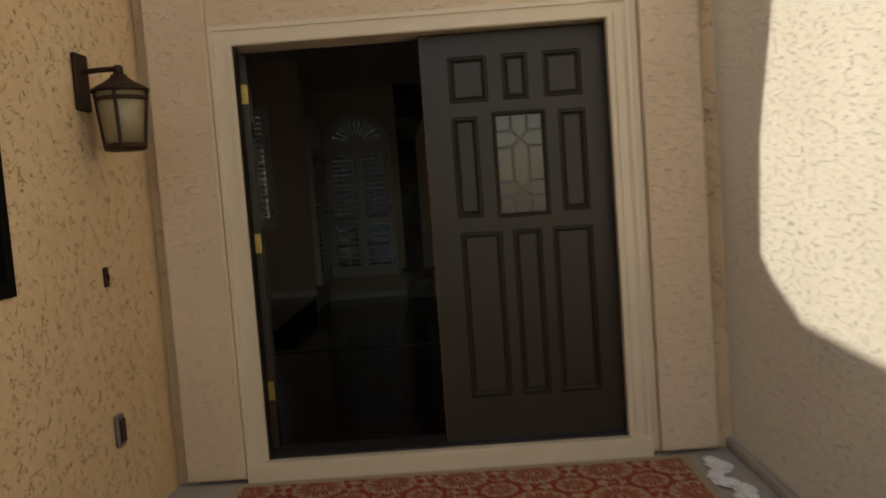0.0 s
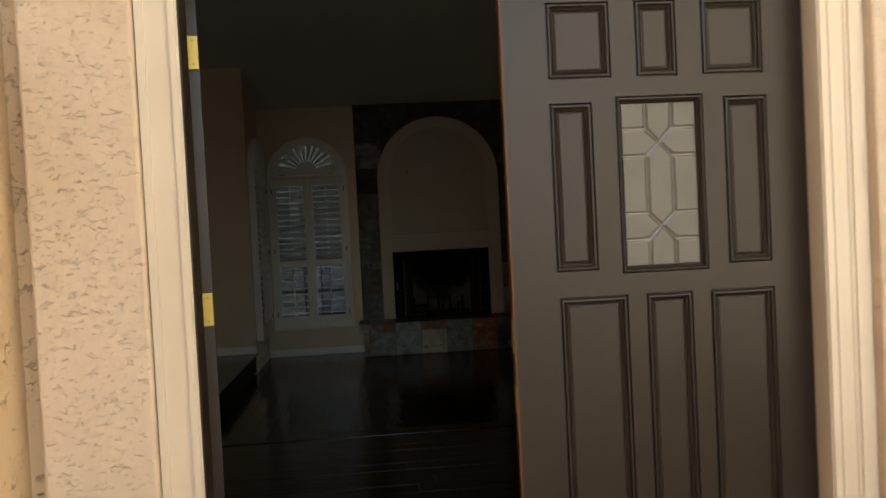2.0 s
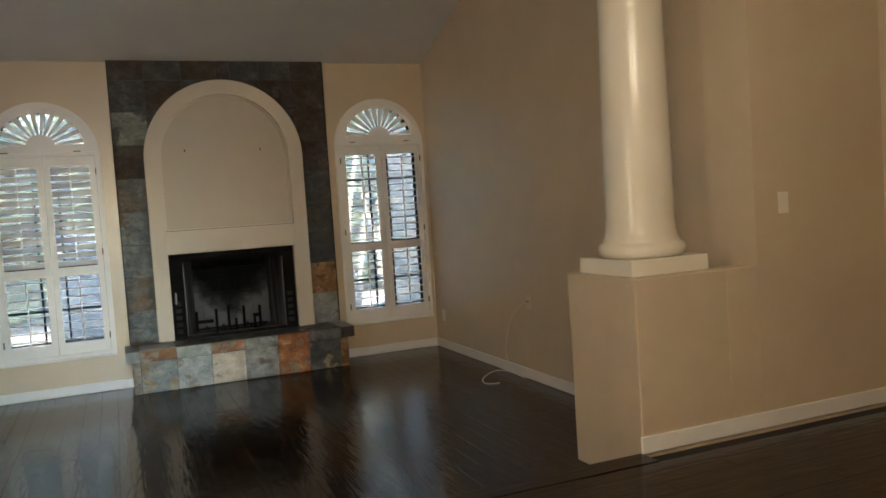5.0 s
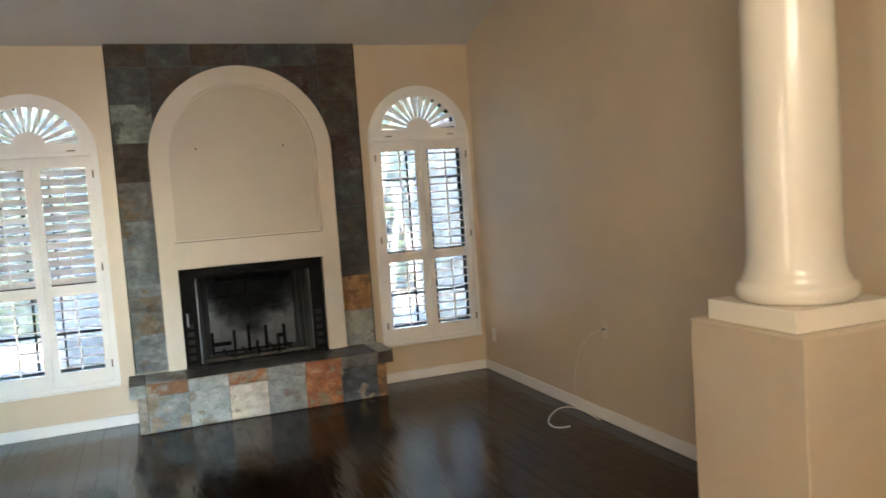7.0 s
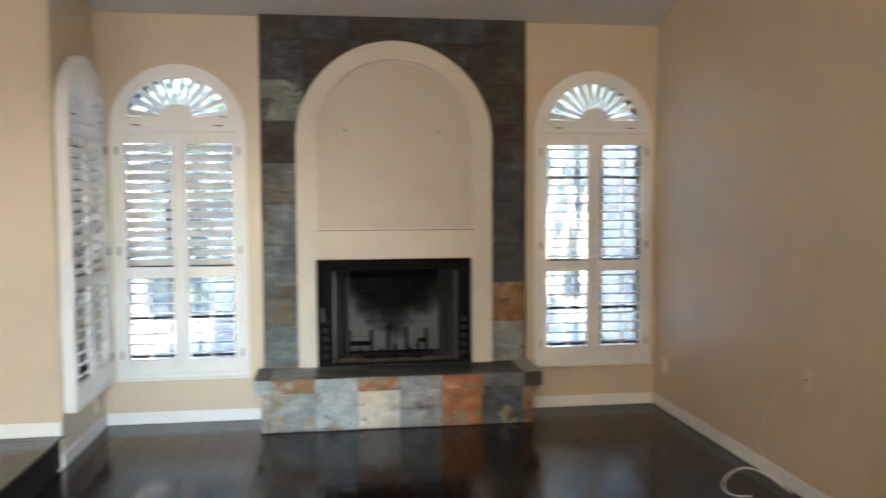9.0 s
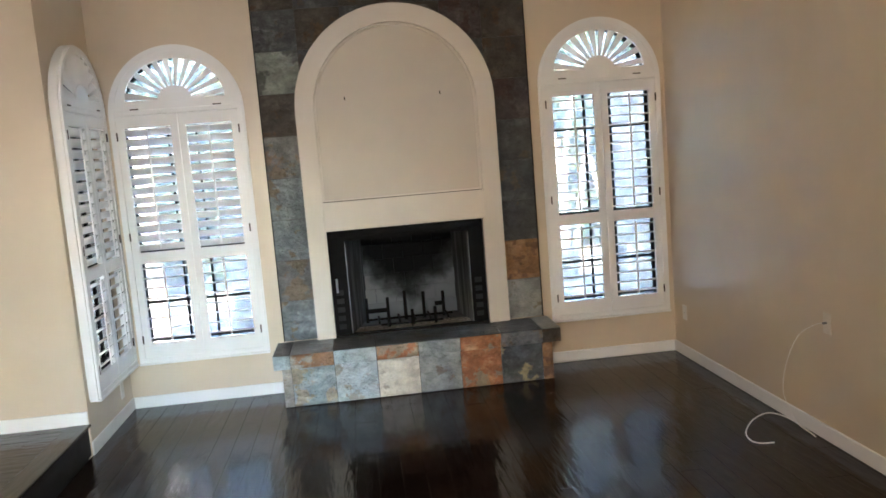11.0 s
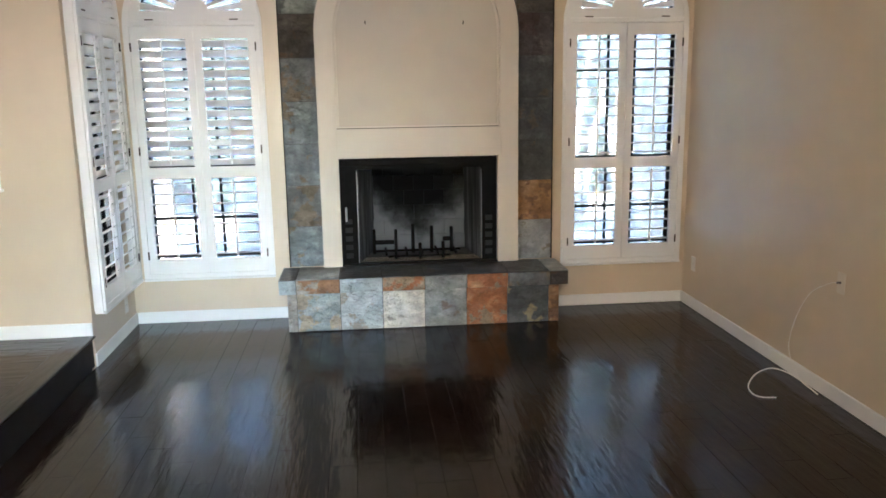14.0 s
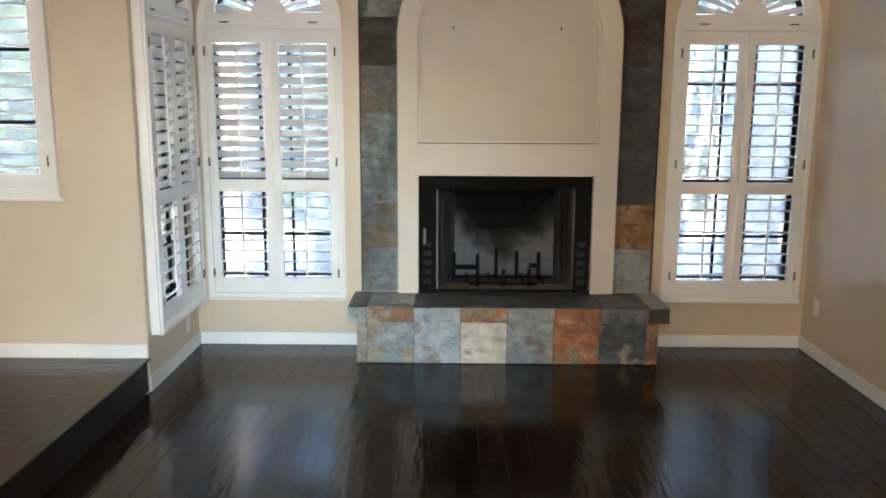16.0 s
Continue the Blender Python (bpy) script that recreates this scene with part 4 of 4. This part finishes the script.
structure("porch_head", plate(bmesh.new(), rect(-1.003, 1.013, 2.134, 4.7), [rect(-0.905, 0.905, 2.255, 2.92)], xz, -0.095, 0.018), M_STUCCO_FINE, "cream stucco band over the doorway", "wall")
structure("wall_porch_front", plate(bmesh.new(), rect(-1.5, 1.6, PORCH - 0.1, 4.7), [rect(-0.99, 1.0, PORCH - 0.05, 2.1), rect(-0.9, 0.9, 2.27, 2.9)], xz, -0.06, 0.0185), M_STUCCO, "cream stucco wall behind the pilasters", "wall")
transom = thing("transom_window", pose(0, 0, 0), "dark framed transom window above the front doors", "window")
part("transom_frame", plate(bmesh.new(), rect(-0.9, 0.9, 2.262, 2.91), [rect(-0.85, 0.85, 2.31, 2.86)], xz, 0.0195, 0.06), M_BLACK, transom)
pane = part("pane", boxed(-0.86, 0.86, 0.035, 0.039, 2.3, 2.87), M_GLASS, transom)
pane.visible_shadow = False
# added window, out of view, that goes with the fill lamp
fw = thing("front_window", pose(-3.5, 0, 0), "added front window, out of view, with a drawn white blind", "window")
part("window_frame", plate(bmesh.new(), rect(-0.8, 0.8, 0.8, 2.2), [rect(-0.75, 0.75, 0.85, 2.15)], xz, 0.021, 0.06), M_WHITE, fw)
part("blind", boxed(-0.76, 0.76, 0.024, 0.03, 0.84, 2.16), M_WHITE, fw)
WESTP, EASTP = -1.36, 1.42
WEST_END = -3.2
k_sun = math.tan(radians(43.5))
drop = (EASTP - WESTP) * math.tan(SUN_ELEV) / math.cos(radians(43.5))
# unseen end of the wall, its outline shaped to cast the east wall's shadow edge
shadow_edge = [(-0.82, 2.1), (-0.57, 1.385), (-0.525, 0.904), (-0.66, 0.80), (-0.87, 0.70), (-0.9, 0.67), (-1.5, 0.63), (-4.5, 0.5)]
prof_w = [(-9.0, PORCH - 0.3), (0.018, PORCH - 0.3), (0.018, 4.7), (-3.5, 4.7)] + [(y - (EASTP - WESTP) * k_sun, z + drop) for y, z in shadow_edge] + [(-9.0, 0.48 + drop)]
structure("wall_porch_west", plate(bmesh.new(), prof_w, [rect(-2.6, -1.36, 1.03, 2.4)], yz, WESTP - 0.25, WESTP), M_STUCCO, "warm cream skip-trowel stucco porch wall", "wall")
structure("wall_porch_east", boxed(EASTP, EASTP + 0.25, -6.5, 0.018, PORCH - 0.3, 4.7), M_STUCCO_SUNLIT, "sunlit pale cream skip-trowel stucco porch wall", "wall")
structure("kerb_porch", boxed(EASTP - 0.035, EASTP, -6.5, -0.06, PORCH, PORCH + 0.05, bevel=0.008), M_CONCRETE, "worn concrete upstand along the wall", "kerb")
structure("porch_slab", boxed(WESTP, EASTP, -7.0, -0.06, PORCH - 0.15, PORCH), M_CONCRETE, "worn concrete porch slab", "floor")
structure("porch_ceiling", boxed(WESTP - 0.25, EASTP + 0.25, -1.0, 0.018, 4.7, 4.9), M_STUCCO_FINE, "stucco porch ceiling", "ceiling")
pw = thing("porch_window", pose(WESTP, -1.98, 0), "black framed window in the porch wall", "window")
part("window_frame", plate(bmesh.new(), rect(-0.62, 0.62, 1.03, 2.4), [rect(-0.57, 0.57, 1.08, 2.35)], yz, -0.08, 0.012), M_BLACK, pw)
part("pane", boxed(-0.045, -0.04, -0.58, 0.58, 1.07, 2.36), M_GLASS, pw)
part("backing_blind", boxed(-0.12, -0.11, -0.62, 0.62, 1.03, 2.4), M_BLACK, pw)

# lantern on the porch wall
lan = thing("wall_lantern", pose(WESTP, -0.72, 1.53), "bronze wall lantern with amber seeded glass", "lamp")
part("back_plate", boxed(0.0, 0.022, -0.055, 0.055, 0.17, 0.40, bevel=0.006, seg=2), M_BRONZE, lan)
part("arm", tube(bmesh.new(), [(0.02, 0, 0.326), (0.09, 0, 0.33), (0.165, 0, 0.33)], 0.011, 10), M_BRONZE, lan)
part("finial", lathe(bmesh.new(), [(0.016, 0.302), (0.02, 0.31), (0.02, 0.335), (0.014, 0.343)], 0.165, 0, 16), M_BRONZE, lan, smooth=True)
roof = part("roof", lathe(bmesh.new(), [(0.112, 0.235), (0.112, 0.246), (0.094, 0.258), (0.06, 0.276), (0.034, 0.296), (0.03, 0.306)], 0.165, 0, 32), M_BRONZE, lan, smooth=True)
part("band", lathe(bmesh.new(), [(0.098, 0.2), (0.101, 0.203), (0.101, 0.213), (0.098, 0.216)], 0.165, 0, 32), M_BRONZE, lan)
part("amber_glass", lathe(bmesh.new(), [(0.072, 0.022), (0.097, 0.236)], 0.165, 0, 32), M_LAMPGLASS, lan, "amber seeded glass shade", smooth=True)
part("base_ring", lathe(bmesh.new(), [(0.07, 0.0), (0.082, 0.004), (0.084, 0.024), (0.076, 0.028)], 0.165, 0, 32), M_BRONZE, lan, smooth=True)
for k in range(4):
    a = math.pi / 4 + k * math.pi / 2 + 0.95
    c, s = math.cos(a), math.sin(a)
    part("cage_rib", tube(bmesh.new(), [(0.165 + 0.079 * c, 0.079 * s, 0.02), (0.165 + 0.102 * c, 0.102 * s, 0.236)], 0.007, 6), M_BRONZE, lan)
bell = thing("doorbell", pose(WESTP, -0.67, 1.018), "small dark doorbell button on the stucco", "doorbell")
part("plate", boxed(0, 0.014, -0.017, 0.017, -0.042, 0.042, bevel=0.004), M_BRONZE, bell)
part("button", boxed(0.014, 0.019, -0.008, 0.008, -0.01, 0.012, bevel=0.002), M_BLACK, bell)
oc = thing("outdoor_outlet", pose(WESTP, -0.70, 0.372), "grey weatherproof outlet cover on the stucco", "outlet")
part("cover", boxed(0, 0.022, -0.034, 0.034, -0.068, 0.068, bevel=0.008, seg=2), M_GREYMETAL, oc)
part("lid", boxed(0.022, 0.03, -0.024, 0.024, -0.05, 0.05, bevel=0.004), M_BRONZE, oc)
# rug
rug = thing("doormat", pose(0.06, -0.86, PORCH), "red and beige floral patterned rug on the porch slab", "rug")
m, n, l, b = nodes_of("floral_rug")
tc = n.new("ShaderNodeTexCoord")


def centred(ox, oy, cell):
    """Radius and angle round the nearest point of a square lattice."""
    mp = n.new("ShaderNodeMapping")
    mp.inputs["Location"].default_value = (ox, oy, 0)
    l.new(tc.outputs["Object"], mp.inputs[0])
    sp = n.new("ShaderNodeSeparateXYZ")
    l.new(mp.outputs[0], sp.inputs[0])
    ux, uy = calc("PINGPONG", sp.outputs[0], cell), calc("PINGPONG", sp.outputs[1], cell)
    rr = calc("SQRT", calc("ADD", calc("MULTIPLY", ux, ux), calc("MULTIPLY", uy, uy)), 0)
    return rr, calc("ARCTAN2", uy, ux)


def between(v, a, bb):
    return calc("MULTIPLY", calc("GREATER_THAN", v, a), calc("LESS_THAN", v, bb))


def medallion(rr, an, petals, size):
    """A damask flower: ringed eye, slit petals, and a scalloped scroll round it; 1 where the red thread shows."""
    lobe = calc("ABSOLUTE", calc("COSINE", calc("MULTIPLY", an, petals / 2), 0), 0)
    reach = calc("MULTIPLY", calc("ADD", calc("MULTIPLY", lobe, 0.36), 0.40), size)
    slit = calc("GREATER_THAN", calc("ABSOLUTE", calc("SINE", calc("MULTIPLY", an, petals), 0), 0), 0.34)
    flower = calc("MULTIPLY", calc("MULTIPLY", calc("LESS_THAN", rr, reach), calc("GREATER_THAN", rr, 0.24 * size)), slit)
    eye = between(rr, 0.10 * size, 0.19 * size)
    wave = calc("SUBTRACT", rr, calc("MULTIPLY", lobe, 0.14 * size))
    scroll = calc("MULTIPLY", between(wave, 0.70 * size, 0.92 * size), calc("GREATER_THAN", lobe, 0.2))
    return calc("MAXIMUM", calc("MAXIMUM", flower, eye), scroll)


r_a, an_a = centred(0.0, 0.1, 0.17)
r_b, an_b = centred(0.17, 0.27, 0.17)
sprigs = calc("GREATER_THAN", noise_tex(n, l, 34, 2), 0.56)
outside = calc("MULTIPLY", calc("GREATER_THAN", r_a, 0.155), calc("GREATER_THAN", r_b, 0.1))
red = calc("MAXIMUM", calc("MULTIPLY", sprigs, outside), calc("MAXIMUM", medallion(r_a, an_a, 12, 0.155), medallion(r_b, an_b, 8, 0.1)))
frayed = calc("ADD", red, calc("MULTIPLY", calc("SUBTRACT", noise_tex(n, l, 90, 3), 0.5), 0.9))
col = ramp(n, l, frayed, [(0.42, (0.44, 0.32, 0.20)), (0.56, (0.34, 0.045, 0.018)), (1.0, (0.26, 0.03, 0.014))])
weave = noise_tex(n, l, 220, 2)
l.new(mix_col(n, l, 0.18, col, mix_col(n, l, weave, (0.1, 0.05, 0.03), (0.5, 0.38, 0.26)), "OVERLAY"), b.inputs["Base Color"])
b.inputs["Roughness"].default_value = 0.95
bump(n, l, b, weave, 0.5, 0.002)
part("woven_field", boxed(-1.06, 1.06, -0.66, 0.66, 0.0, 0.011, bevel=0.003), m, rug)
part("border", plate(bmesh.new(), rect(-1.1, 1.1, -0.7, 0.7), [rect(-1.061, 1.061, -0.661, 0.661)], xy, 0.0, 0.012), surface("rug_border", (0.33, 0.25, 0.16), (0.42, 0.33, 0.22), 60, 0.95, 200, 0.001), rug, "plain tan woven border")

rng = random.Random(12)
for k in range(7):
    st = thing("white_stone", pose(1.24 + rng.uniform(-0.04, 0.05), -0.3 - 0.085 * k, PORCH, 0, 0, rng.uniform(0, 180)), "rough white stone lying on the porch slab", "stone", "white stones beside the rug")
    bms = bmesh.new()
    bmesh.ops.create_icosphere(bms, subdivisions=3, radius=1.0)
    for v in bms.verts:
        v.co *= 1 + 0.55 * noise.noise(v.co * 1.9 + Vector((k * 3, 0, 0)))
        v.co.x, v.co.y, v.co.z = v.co.x * 0.055, v.co.y * 0.036, (v.co.z + 0.8) * 0.02
    part("stone", bms, M_WHITE, st)

# ---- loose and small things indoors ----
def outlet(m, label, plastic=M_PLASTIC):
    o = thing("wall_outlet", m, label, "outlet")
    part("plate", boxed(-0.035, 0.035, -0.006, 0.0, -0.057, 0.057, bevel=0.002), plastic, o)
    for z in (-0.02, 0.02):
        part("socket", boxed(-0.014, 0.014, -0.008, -0.006, z - 0.013, z + 0.013, bevel=0.001), plastic, o)
    part("screw", tube(bmesh.new(), [(0, -0.0075, 0), (0, -0.0055, 0)], 0.0035, 8), M_GREYMETAL, o)
    return o


outlet(pose(RIGHT, 7.235, 0.145, 0, 0, -90), "white wall outlet above the baseboard")
CABLE_OUTLET = outlet(pose(RIGHT, 5.35, 0.452, 0, 0, -90), "ivory cable outlet on the beige wall", M_IVORY)
outlet(pose(LEFT, 7.21, 0.009, 0, 0, 90), "white wall outlet under the arched window")
sw = thing("light_switch", pose(2.64, 2.795, 1.19), "white light switch plate on the hall wall", "switch")
part("plate", boxed(-0.035, 0.035, -0.006, 0.0, -0.057, 0.057, bevel=0.002), M_PLASTIC, sw)
part("rocker", boxed(-0.016, 0.016, -0.010, -0.006, -0.033, 0.033, bevel=0.002), M_PLASTIC, sw)
jack = part("cable_jack", tube(bmesh.new(), [(0, 0, 0), (0, -0.022, 0)], 0.006, 10), M_GREYMETAL, CABLE_OUTLET, "short steel cable jack")
jack.matrix_basis = pose(0, -0.006, 0.004)
cable = thing("coax_cable", pose(0, 0, 0), "white cable hanging from the outlet and curled on the floor", "cable")
pts = [(2.438, 5.38, 0.45), (2.43, 5.46, 0.42), (2.42, 5.6, 0.33), (2.41, 5.71, 0.15), (2.40, 5.74, -0.02), (2.405, 5.68, -0.12), (2.40, 5.58, -0.18), (2.41, 5.43, -0.195)]
part("lead", tube(bmesh.new(), smoothed(pts), 0.0018, 8), M_CABLE, cable, smooth=True)
loop = [(2.405, 5.42, -0.1945), (2.425, 5.62, -0.1945), (2.415, 5.78, -0.1945), (2.355, 5.85, -0.1945), (2.226, 5.77, -0.1945), (2.10, 5.61, -0.1945), (2.06, 5.485, -0.1945), (2.085, 5.425, -0.1945), (2.16, 5.41, -0.1945)]
part("coil", tube(bmesh.new(), smoothed(loop), 0.0042, 8), M_CABLE, cable, smooth=True)

# ---- garden ----
bm = bmesh.new()
plate(bm, rect(-300, 300, -300, 300), [], xy, -0.42, -0.3)
structure("ground", bm, M_GROUND, "dry earth and gravel ground", "ground")
structure("patio", boxed(-5.2, 6.5, BACK + 0.22, 14.1, -0.34, -0.25), M_PATIO, "pale concrete patio behind the house", "pavement")


def leaves(bm, centre, radii, count, size, rng):
    for _ in range(count):
        while True:
            p = Vector([rng.uniform(-1, 1) for _ in range(3)])
            if 0.25 < p.length < 1:
                break
        p *= 0.75 + 0.35 * rng.random()
        o = Vector(centre) + Vector([p[k] * radii[k] for k in range(3)])
        d = Vector([rng.gauss(0, 1) for _ in range(3)]).normalized()
        s = d.orthogonal().normalized()
        a, w = size * rng.uniform(0.6, 1.3), size * 0.42
        bm.faces.new([bm.verts.new(v) for v in (o, o + d * a * 0.5 + s * w, o + d * a, o + d * a * 0.5 - s * w)])
    return bm


def shrub(x, y, h, r, seed, label):
    rng = random.Random(seed)
    root = thing("shrub", pose(x, y, -0.3), label, "shrub", "garden shrubs")
    for k in range(5):
        a = rng.uniform(0, 6.28)
        part("stem", tube(bmesh.new(), [(0.05 * math.cos(a), 0.05 * math.sin(a), 0), (0.3 * r * math.cos(a), 0.3 * r * math.sin(a), h * 0.5), (0.5 * r * math.cos(a), 0.5 * r * math.sin(a), h * 0.8)], [0.025, 0.016, 0.008], 6), M_BARK, root)
    bmc = bmesh.new()
    for _ in range(9):
        leaves(bmc, (rng.uniform(-0.6, 0.6) * r, rng.uniform(-0.5, 0.5) * r, h * rng.uniform(0.35, 0.85)), (r * 0.5, r * 0.45, h * 0.28), 420, 0.085, rng)
    part("foliage", bmc, M_LEAF, root, "dense small green leaves")


for k, (x, y, h, r) in enumerate(((-4.6, 13.2, 2.4, 1.3), (-2.9, 12.8, 2.7, 1.3), (-1.3, 13.0, 2.2, 1.2), (0.4, 13.4, 2.3, 1.2), (-5.6, 9.5, 2.3, 1.0), (-6.5, 12.0, 2.6, 1.3), (-4.9, 11.7, 2.9, 1.4))):
    shrub(x, y, h, r, 40 + k, "leafy green shrub at the edge of the patio")


def tree(x, y, seed):
    rng = random.Random(seed)
    root = thing("tree", pose(x, y, -0.3), "pale-barked tree with several bare trunks and a green crown", "tree", "garden trees")
    bmc = bmesh.new()
    for k in range(4):
        a = 1.57 * k + rng.uniform(-0.3, 0.3)
        pts, rad = [], []
        for i in range(8):
            f = i / 7
            pts.append((math.cos(a) * (0.08 + 0.9 * f * f) + 0.06 * math.sin(5 * f + k), math.sin(a) * (0.08 + 0.6 * f * f), 3.6 * f))
            rad.append(0.055 * (1 - 0.7 * f))
        part("trunk", tube(bmesh.new(), pts, rad, 8), M_BARK, root, smooth=True)
        for j in (4, 5, 6, 7):
            tip = Vector(pts[j]) + Vector((rng.uniform(-0.5, 0.5), rng.uniform(-0.5, 0.5), rng.uniform(0.2, 0.6)))
            part("limb", tube(bmesh.new(), [pts[j], tuple(tip)], [rad[j] * 0.7, 0.006], 6), M_BARK, root)
            leaves(bmc, tip, (0.5, 0.5, 0.35), 260, 0.07, rng)
    part("crown", bmc, M_LEAF, root, "airy crown of small green leaves")


tree(2.6, 11.3, 7)
tree(4.2, 14.5, 9)
# whitewashed board screen at the side of the patio
fence = thing("board_screen", pose(2.25, 8.6, -0.25), "whitewashed vertical board screen beside the patio", "fence", "patio screens")
for i in range(9):
    part("board", boxed(i * 0.125, i * 0.125 + 0.11, -0.01 + 0.012 * (i % 2), 0.008 + 0.012 * (i % 2), 0.0, 2.5, bevel=0.003), M_FENCE, fence)
for z in (0.35, 2.1):
    part("rail", boxed(-0.02, 1.13, 0.021, 0.055, z, z + 0.09), M_FENCE, fence)

copy_thing(fence, pose(-3.15, 10.0, -0.25))
grill = thing("covered_grill", pose(-1.12, 10.4, -0.25), "outdoor grill under a blue-grey fabric cover", "grill")
bmg = bmesh.new()
for k, (rx, ry, z) in enumerate(((0.33, 0.28, 0.0), (0.31, 0.27, 0.5), (0.3, 0.26, 1.0), (0.27, 0.2, 1.35), (0.2, 0.12, 1.5))):
    ring = []
    for i in range(24):
        a = 2 * math.pi * i / 24
        w = 1 + 0.03 * math.sin(9 * a + k)
        ring.append(bmg.verts.new((rx * w * math.copysign(abs(math.cos(a)) ** 0.6, math.cos(a)), ry * w * math.copysign(abs(math.sin(a)) ** 0.6, math.sin(a)), z)))
    if k:
        for i in range(24):
            bmg.faces.new((prev[i - 1], prev[i], ring[i], ring[i - 1]))
    else:
        bmg.faces.new(ring[::-1])
    prev = ring
bmg.faces.new(prev)
part("fabric_cover", bmg, surface("cover_fabric", (0.16, 0.19, 0.22), (0.23, 0.26, 0.29), 12, 0.8, 80, 0.002), grill, smooth=True)

# tall clipped hedge that closes the garden
rng = random.Random(77)
bmh = bmesh.new()
for k in range(46):
    hx = -11.5 + k * 0.5
    for hz in (0.6, 1.7, 2.8, 3.8):
        leaves(bmh, (hx + rng.uniform(-0.2, 0.2), 14.9 + rng.uniform(-0.3, 0.3), hz - 0.3 + rng.uniform(-0.2, 0.3)), (0.55, 0.45, 0.75), 240, 0.12, rng)
tagged(new("hedge", finish("hedge", bmh, M_LEAF)), "tall green hedge along the garden wall", "hedge", kind="stuff")

# garden wall all round the plot
structure("garden_wall_north", boxed(-14, 14, 15.6, 15.8, -0.35, 3.2), M_BLOCK, "grey-brown block garden wall", "wall")

# ---- boards and other pieces of the floors ----
def board_mesh(w, ln, t=0.014, g=0.0004, ch=0.001):
    """One board, length along y, top at z = 0, edges eased."""
    bmb = bmesh.new()
    lv = [(g, -t), (g, -ch), (g + 0.3 * ch, -0.3 * ch), (g + ch, 0.0)]
    rings = [[bmb.verts.new(p) for p in ((d, d, z), (w - d, d, z), (w - d, ln - d, z), (d, ln - d, z))] for d, z in lv]
    for p, q2 in zip(rings, rings[1:]):
        for i in range(4):
            bmb.faces.new((p[i - 1], p[i], q2[i], q2[i - 1]))
    bmb.faces.new(rings[-1])
    return bmb


def lay(parent, x0, x1, y0, y1, z, along, material, seed, width=0.127):
    rng = random.Random(seed)
    meshes = {}
    a0, a1, l0, l1 = (x0, x1, y0, y1) if along == "y" else (y0, y1, x0, x1)
    a = a0
    while a < a1 - 0.005:
        w = min(width, a1 - a)
        p = l0 - rng.uniform(0, 0.9)
        while p < l1:
            ln = rng.choice((0.6, 0.9, 1.05, 1.2, 1.5, 1.8))
            s, e = max(p, l0), min(p + ln, l1)
            p += ln
            if e - s < 0.02:
                continue
            key = (round(w, 3), round(e - s, 3))
            if key not in meshes:
                me = finish("board", board_mesh(w, e - s), material)
                meshes[key] = me
            ob = new("board", meshes[key])
            ob.parent = parent
            roll = rng.gauss(0, 0.16)      # boards lie a little uneven
            ob.matrix_basis = pose(a, s, z, rng.gauss(0, 0.02), roll) if along == "y" else pose(e, a, z, rng.gauss(0, 0.02), roll, 90)
        a += width


lay(floor_living, LEFT, RIGHT, STEP - 0.01, BACK, LOW, "y", M_OAK, 3)
lay(floor_dining, -5.2, LEFT - 0.131, 0.06, BUMP, 0.0, "x", M_OAK, 5)
lay(floor_hall, LEFT - 0.13, 3.4, 0.142, STEP - 0.131, 0.0, "x", M_OAK, 6)
